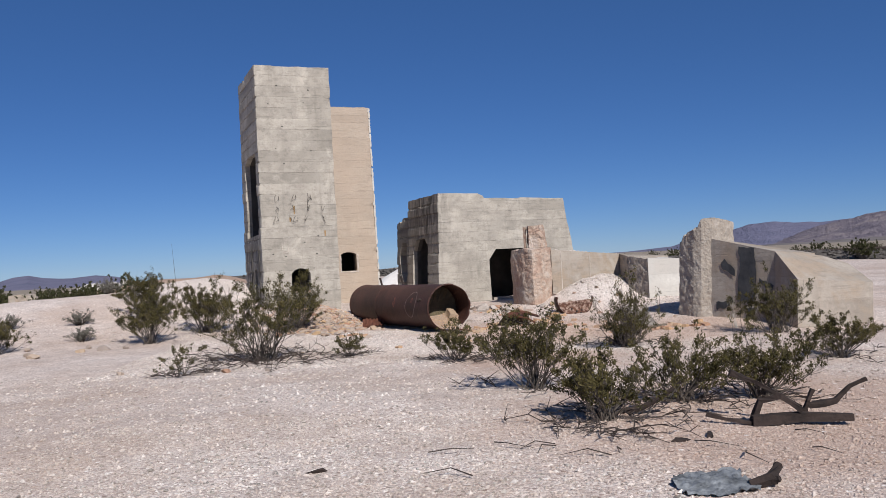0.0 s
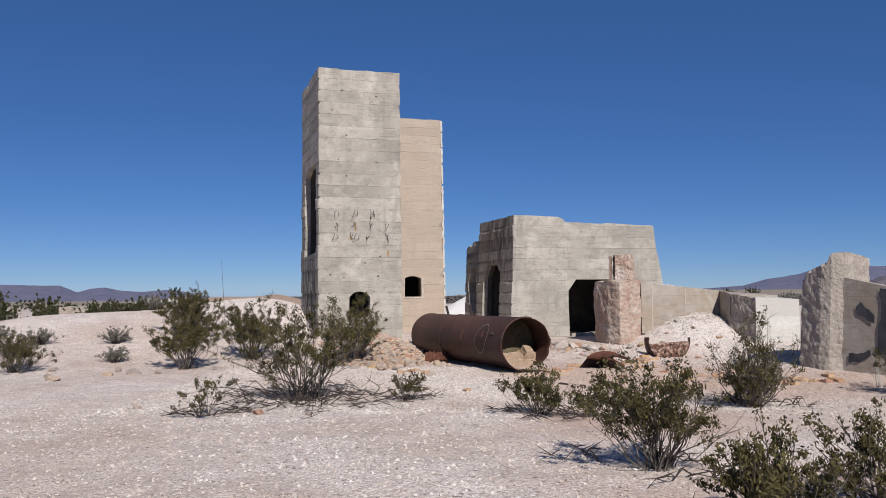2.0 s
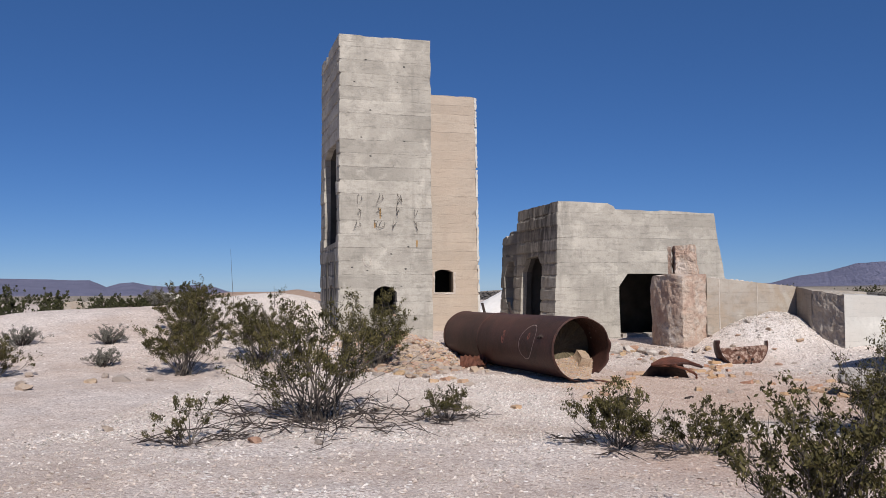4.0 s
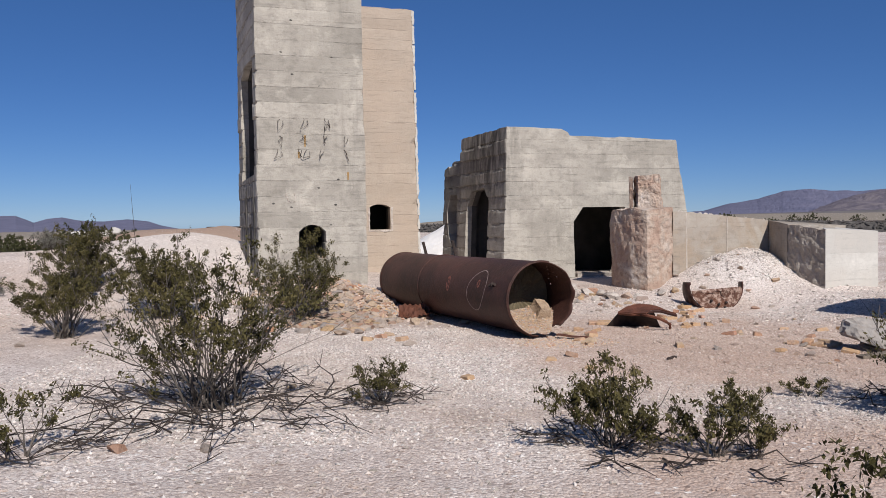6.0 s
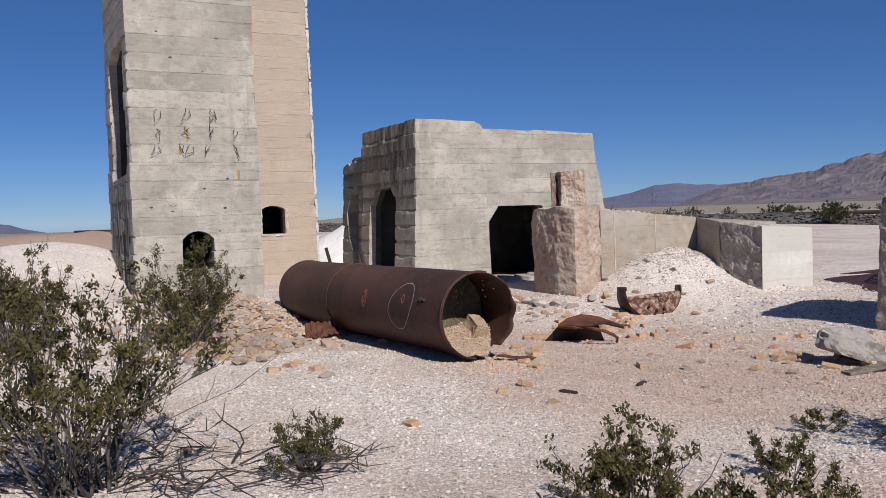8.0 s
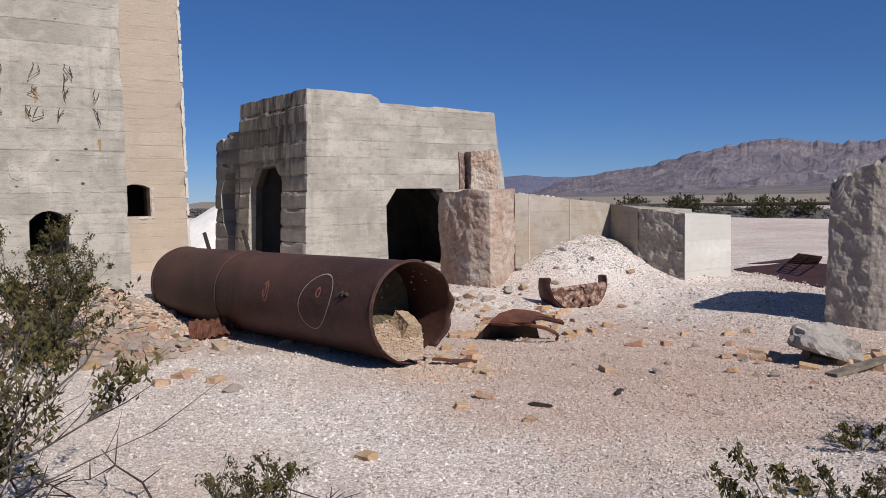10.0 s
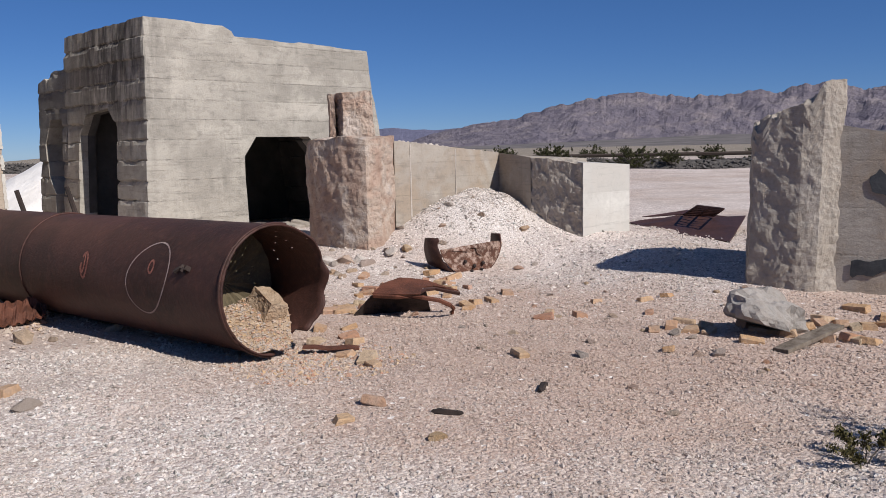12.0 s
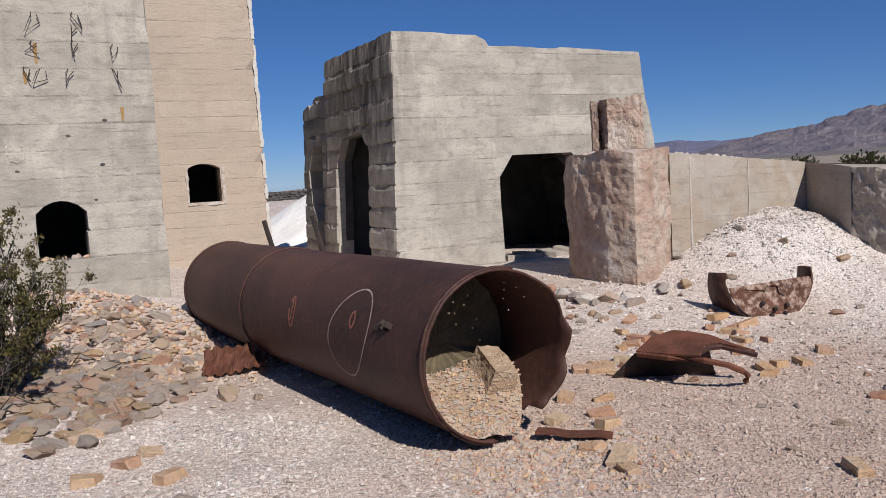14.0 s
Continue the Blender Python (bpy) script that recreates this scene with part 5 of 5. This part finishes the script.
CREOSOTE = "olive-green creosote bush with thin pale stems"
G = "creosote bushes among the ruins"
shrub("creosote_bush", "large sprawling creosote bush with dead branches round it", -2.98, 13.62, 1.08, 1.36, 50, 1, LEAF, 44, 0.018, skirt=62, group=G, low=0.42)
shrub("creosote_bush", CREOSOTE, -6.2, 17.6, 0.66, 1.2, 46, 2, LEAF, 58, 0.017, group=G)
shrub("creosote_bush", CREOSOTE, -5.45, 19.2, 0.8, 1.2, 52, 3, LEAF, 58, 0.019, group=G)
shrub("creosote_bush", CREOSOTE, -3.4, 19.3, 0.75, 1.28, 48, 4, LEAF, 58, 0.017, group=G, skirt=8)
shrub("creosote_bush", "small creosote bush beside open gravel", -1.62, 13.8, 0.27, 0.42, 24, 5, LEAF, 24, 0.013, group=G, skirt=8)
shrub("creosote_bush", CREOSOTE, 0.10, 12.3, 0.48, 0.60, 30, 6, LEAF, 30, 0.016, group=G, skirt=14)
shrub("creosote_bush", CREOSOTE, 0.72, 12.05, 0.36, 0.48, 16, 26, LEAF, 24, 0.016, group=G, skirt=8)
shrub("creosote_bush", "small thin creosote seedling on gravel", 0.98, 12.0, 0.22, 0.40, 8, 7, LEAF, 27, 0.013, group=G)
shrub("creosote_bush", "thin half-bare creosote bush on gravel", -3.9, 12.2, 0.42, 0.50, 10, 8, LEAF, 21, 0.018, group=G, skirt=10)
shrub("creosote_bush", CREOSOTE, 1.35, 7.35, 0.55, 0.68, 46, 9, LEAF, 33, 0.016, group=G, skirt=30)
shrub("creosote_bush", CREOSOTE, 0.95, 9.3, 0.62, 0.98, 48, 10, LEAF, 33, 0.017, group=G, skirt=12)
shrub("creosote_bush", "tall open creosote bush with thin whitish twigs", 2.85, 13.3, 0.62, 1.1, 54, 11, LEAF, 20, 0.017, group=G, skirt=10)
shrub("creosote_bush", CREOSOTE, 2.25, 8.15, 0.55, 0.72, 40, 12, LEAF, 33, 0.016, group=G, skirt=20)
shrub("creosote_bush", CREOSOTE, 3.1, 8.4, 0.6, 0.74, 44, 13, LEAF, 33, 0.016, group=G, skirt=12)
shrub("creosote_bush", CREOSOTE, 5.7, 14.45, 0.72, 0.95, 50, 14, LEAF, 38, 0.017, group=G)
shrub("creosote_bush", CREOSOTE, 5.15, 11.05, 0.62, 0.62, 40, 15, LEAF, 33, 0.017, group=G, skirt=8)
shrub("creosote_bush", CREOSOTE, 2.9, 13.65, 0.36, 0.48, 24, 16, LEAF, 33, 0.017, group=G, skirt=12)
shrub("creosote_bush", "small low creosote sprig on white gravel", 1.35, 13.3, 0.25, 0.26, 10, 17, LEAF, 27, 0.013, group=G)
shrub("creosote_bush", "small low creosote sprig on white gravel", 2.15, 14.2, 0.22, 0.2, 7, 18, LEAF, 27, 0.013, group=G)
shrub("creosote_bush", CREOSOTE, -9.2, 17.0, 0.55, 0.85, 40, 20, LEAF, 34, 0.017, group=G)
shrub("creosote_bush", CREOSOTE, -7.3, 20.6, 0.85, 1.1, 50, 21, LEAF, 52, 0.02, group=G)
shrub("dead_shrub", "bare white dead shrub in front of the painted wall", 5.33, 15.4, 0.25, 0.6, 6, 19, None, bark=WHITE_TWIG, category="dead shrub")
for i, (x, y, s) in enumerate(((-7.9, 18.2, 0.3), (-9.9, 18.3, 0.34), (-8.3, 22.3, 0.35), (-9.4, 23.4, 0.4), (-8.65, 19.85, 0.36), (-10.2, 19.5, 0.38), (-11.6, 20.2, 0.3), (-7.6, 21.2, 0.25))):
    shrub("bursage_shrub", "small grey rounded bursage shrub on the gravel slope", x, y, s, s * 1.1, 34, 40 + i, GREY_LEAF, 22, 0.014, bark=DARK_TWIG, group="grey shrubs", low=0.2)
# loose dead twigs on the gravel
tw = []
for i in range(26):
    x, y = rng.gauss(1.2, 0.7), rng.gauss(6.6, 0.7)
    a, l = rng.uniform(0, 6.28), rng.uniform(0.1, 0.4)
    tw.append(tube([(x, y, land(x, y) + 0.02), (x + math.cos(a) * l * 0.5, y + math.sin(a) * l * 0.5, land(x, y) + 0.05), (x + math.cos(a + 0.4) * l, y + math.sin(a + 0.4) * l, land(x, y) + 0.02)], [0.006, 0.005, 0.002], 4))
v, f = gather(tw)
tagged(link("dead_twigs", v, f, DARK_TWIG), "loose dead twigs scattered on the gravel", "twigs", kind="stuff")

# far scrub, built from three bushes and repeated
protos = [shrub("desert_shrub", "distant dark olive desert shrub on the plain", -16.0 - 3 * i, 33 + 2 * i, 1.0, 1.0 + 0.15 * i, 30, 60 + i, LEAF_FAR, 18, 0.05, group="distant desert shrubs", low=0.25, apart=False) for i in range(3)]
r3 = random.Random(77)
spots = []
for _ in range(34):
    spots.append((r3.uniform(-75, -12), r3.uniform(32, 130)))
for _ in range(16):
    spots.append((r3.uniform(-32, -10), r3.uniform(26, 46)))
for _ in range(26):
    k = r3.uniform(-0.6, 1.0)
    spots.append((43 + 32 * k + r3.gauss(0, 3), 62 - 26 * k + r3.gauss(4, 3)))
for _ in range(40):
    spots.append((r3.uniform(10, 120), r3.uniform(75, 150)))
spots += [(-11.0, 25.5), (-12.2, 26.5), (-10.2, 26.8), (-13.2, 27.6), (-14.5, 27.0), (-9.4, 27.5), (-14.4, 30.5), (-13.6, 31.2), (-12.8, 28.0), (-16.8, 32.0), (-19.5, 33.0), (-11.6, 27.0), (-22.0, 35.0), (-18.0, 30.0), (-20.5, 28.0), (-24.0, 31.0), (-10.8, 30.0), (-16.0, 27.0)]
for x, y in spots:
    if hump(x, y, -12, 43, 7, 4) > 0.25:
        continue
    s = r3.uniform(0.6, 1.3) * (1.2 if x > 0 else 0.8)
    copy_thing(protos[r3.randrange(3)], pose(x, y, land(x, y) - 0.05, 0, 0, r3.uniform(0, 360)) @ Matrix.Diagonal((s, s, s * 0.9, 1)))
big = shrub("mesquite_bush", "tall dark mesquite bush by the railway bank", 36.0, 60.0, 1.9, 1.7, 40, 90, LEAF_FAR, 24, 0.07, low=0.2, apart=False)
copy_thing(big, pose(41.5, 62.5, 0.2, 0, 0, 20) @ Matrix.Diagonal((0.6, 0.6, 0.5, 1)))
copy_thing(big, pose(38.5, 59.0, 0.2, 0, 0, 70) @ Matrix.Diagonal((0.8, 0.8, 0.65, 1)))
copy_thing(big, pose(31.0, 62.0, 0.2, 0, 0, 140) @ Matrix.Diagonal((0.9, 0.9, 0.95, 1)))
copy_thing(big, pose(50.0, 52.0, 0.2, 0, 0, 200) @ Matrix.Diagonal((0.7, 0.7, 0.55, 1)))

# tall dry stalk behind the mound
st = thing("dry_stalk", "tall thin dry flower stalk on the mound", "plant")
v, f = tube([(-7.0, 22.0, 0.8), (-7.05, 22.0, 1.5), (-7.1, 22.0, 2.3)], [0.007, 0.005, 0.002], 4)
link("stalk", v, f, DARK_TWIG, st)


# ---------------------------------------------------------------- distance
def build_bank():
    """The railway bank across the plain, with its ballast and rails."""
    t = thing("railway_bank", "low dark ballast railway bank across the plain", "railway bank")
    a, b = Vector((-30, 100, 0)), Vector((140, 5, 0))
    way = (b - a).normalized()
    out = Vector((-way.y, way.x, 0))
    verts, faces = [], []
    n = 240
    prof = ((-3.2, -0.15), (-1.6, 0.62), (1.6, 0.66), (3.2, -0.15))
    for i in range(n + 1):
        for u, z in prof:
            p = a.lerp(b, i / n) + out * (u + 0.12 * noise.noise(Vector((i * 0.9, u, 0))))
            verts.append((p.x, p.y, land(p.x, p.y) + z + 0.05 * noise.noise(Vector((i * 1.3, u, 5)))))
    for i in range(n):
        for j in range(3):
            k = i * 4 + j
            faces.append((k, k + 1, k + 5, k + 4))
    link("ballast", verts, faces, BALLAST, t)
    for u in (-0.72, 0.72):
        p, q = a + out * u, b + out * u
        rod("rail", [(p.x, p.y, 0.84), (q.x, q.y, 0.84)], 0.13, IRON, t, "dark steel rail")
    s = []
    r = random.Random(8)
    for i in range(7000):
        k, u = r.random(), r.uniform(-3.2, 0)
        p = a.lerp(b, k) + out * u
        s.append((p.x, p.y, land(p.x, p.y) - 0.12 + 0.78 * (u + 3.2) / 1.6 if u < -1.6 else land(p.x, p.y) + 0.62, r.uniform(0.10, 0.26)))
    st = octa_stones("loose_ballast", s, BALLAST, "", "")
    st.parent = t


def ridge(name, label, dist, profile, rough, seed, material, base=-4.0):
    """A mountain range on an arc: profile gives pairs of bearing and the crest's rise over the distance."""
    az0, az1 = profile[0][0], profile[-1][0]
    n, m = int((az1 - az0) * 7), 28
    verts = []
    for i in range(n + 1):
        deg = az0 + (az1 - az0) * i / n
        az = radians(deg)
        crest = 1.5 + dist * float(np.interp(deg, [p[0] for p in profile], [p[1] for p in profile])) - base
        jag = rough * (0.6 * noise.ridged_multi_fractal(Vector((deg * 0.55, seed, 0)), 0.9, 2.1, 7, 1.0, 2.0) - 0.7)
        for j in range(m + 1):
            w = j / m
            d = dist * (0.72 + 0.28 * w)
            x, y = math.sin(az) * d, math.cos(az) * d
            z = crest * (w ** 1.25 + jag * w ** 5)
            z += crest * w * (1 - w) * rough * 5 * (noise.ridged_multi_fractal(Vector((x * 0.0035, y * 0.0035, seed)), 0.9, 2.1, 6, 0.9, 2.0) - 0.8)
            verts.append((x, y + 10, base + z - 3 * (1 - w)))
    k = m + 1
    faces = [(i * k + j, (i + 1) * k + j, (i + 1) * k + j + 1, i * k + j + 1) for i in range(n) for j in range(m)]
    tagged(link(name, verts, faces, material), label, "mountains", kind="structure")


build_bank()
ridge("mountain_range", "bare brown desert mountains on the horizon, tinted purple for haze", 3600,
      [(21, -0.001), (24, 0.017), (26.9, 0.027), (29.5, 0.032), (30.5, 0.037), (33, 0.047), (35.5, 0.055), (37.6, 0.059), (39.5, 0.055), (43.4, 0.052),
       (45.8, 0.057), (49.6, 0.061), (51, 0.055), (54.6, 0.053), (55.7, 0.049), (57, 0.053), (66, 0.056), (80, 0.05)], 0.17, 3, MOUNTAIN)
ridge("blue_range", "mountains far beyond the plain, painted blue-grey for haze", 4400,
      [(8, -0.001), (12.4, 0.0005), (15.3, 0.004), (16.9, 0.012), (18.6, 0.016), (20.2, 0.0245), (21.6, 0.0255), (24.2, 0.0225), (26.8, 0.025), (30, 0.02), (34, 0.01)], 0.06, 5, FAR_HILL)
ridge("alluvial_fan", "grey-olive scrub slope below the mountains", 2500, [(14, -0.001), (22, 0.001), (30, 0.004), (43, 0.0105), (58, 0.011), (80, 0.011)], 0.02, 7, FAN)
ridge("backdrop_range", "low hills along the horizon, painted purple for haze", 4200,
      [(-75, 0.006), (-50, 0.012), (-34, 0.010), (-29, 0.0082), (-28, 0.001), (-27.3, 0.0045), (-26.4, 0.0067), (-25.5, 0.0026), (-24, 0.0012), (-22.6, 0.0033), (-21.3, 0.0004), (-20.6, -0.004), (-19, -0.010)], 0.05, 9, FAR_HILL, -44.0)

# white gypsum heap behind the kiln house, with dark slabs
gy = thing("gypsum_heap", "bright white gypsum heap behind the kiln house", "heap")
verts, faces = [], []
n = 40
for j in range(n + 1):
    for i in range(n + 1):
        x, y = -4.5 + 6.0 * i / n, 30.0 + 6.0 * j / n
        z = land(x, y) - 0.1 + 1.9 * max(0, 1 - math.hypot((x + 0.6) / 3.0, (y - 33) / 3.0)) + 0.05 * noise.noise(Vector((x * 2, y * 2, 0)))
        verts.append((x, y, z))
q = n + 1
link("gypsum", verts, [(j * q + i, j * q + i + 1, (j + 1) * q + i + 1, (j + 1) * q + i) for j in range(n) for i in range(n)], GYPSUM, gy)
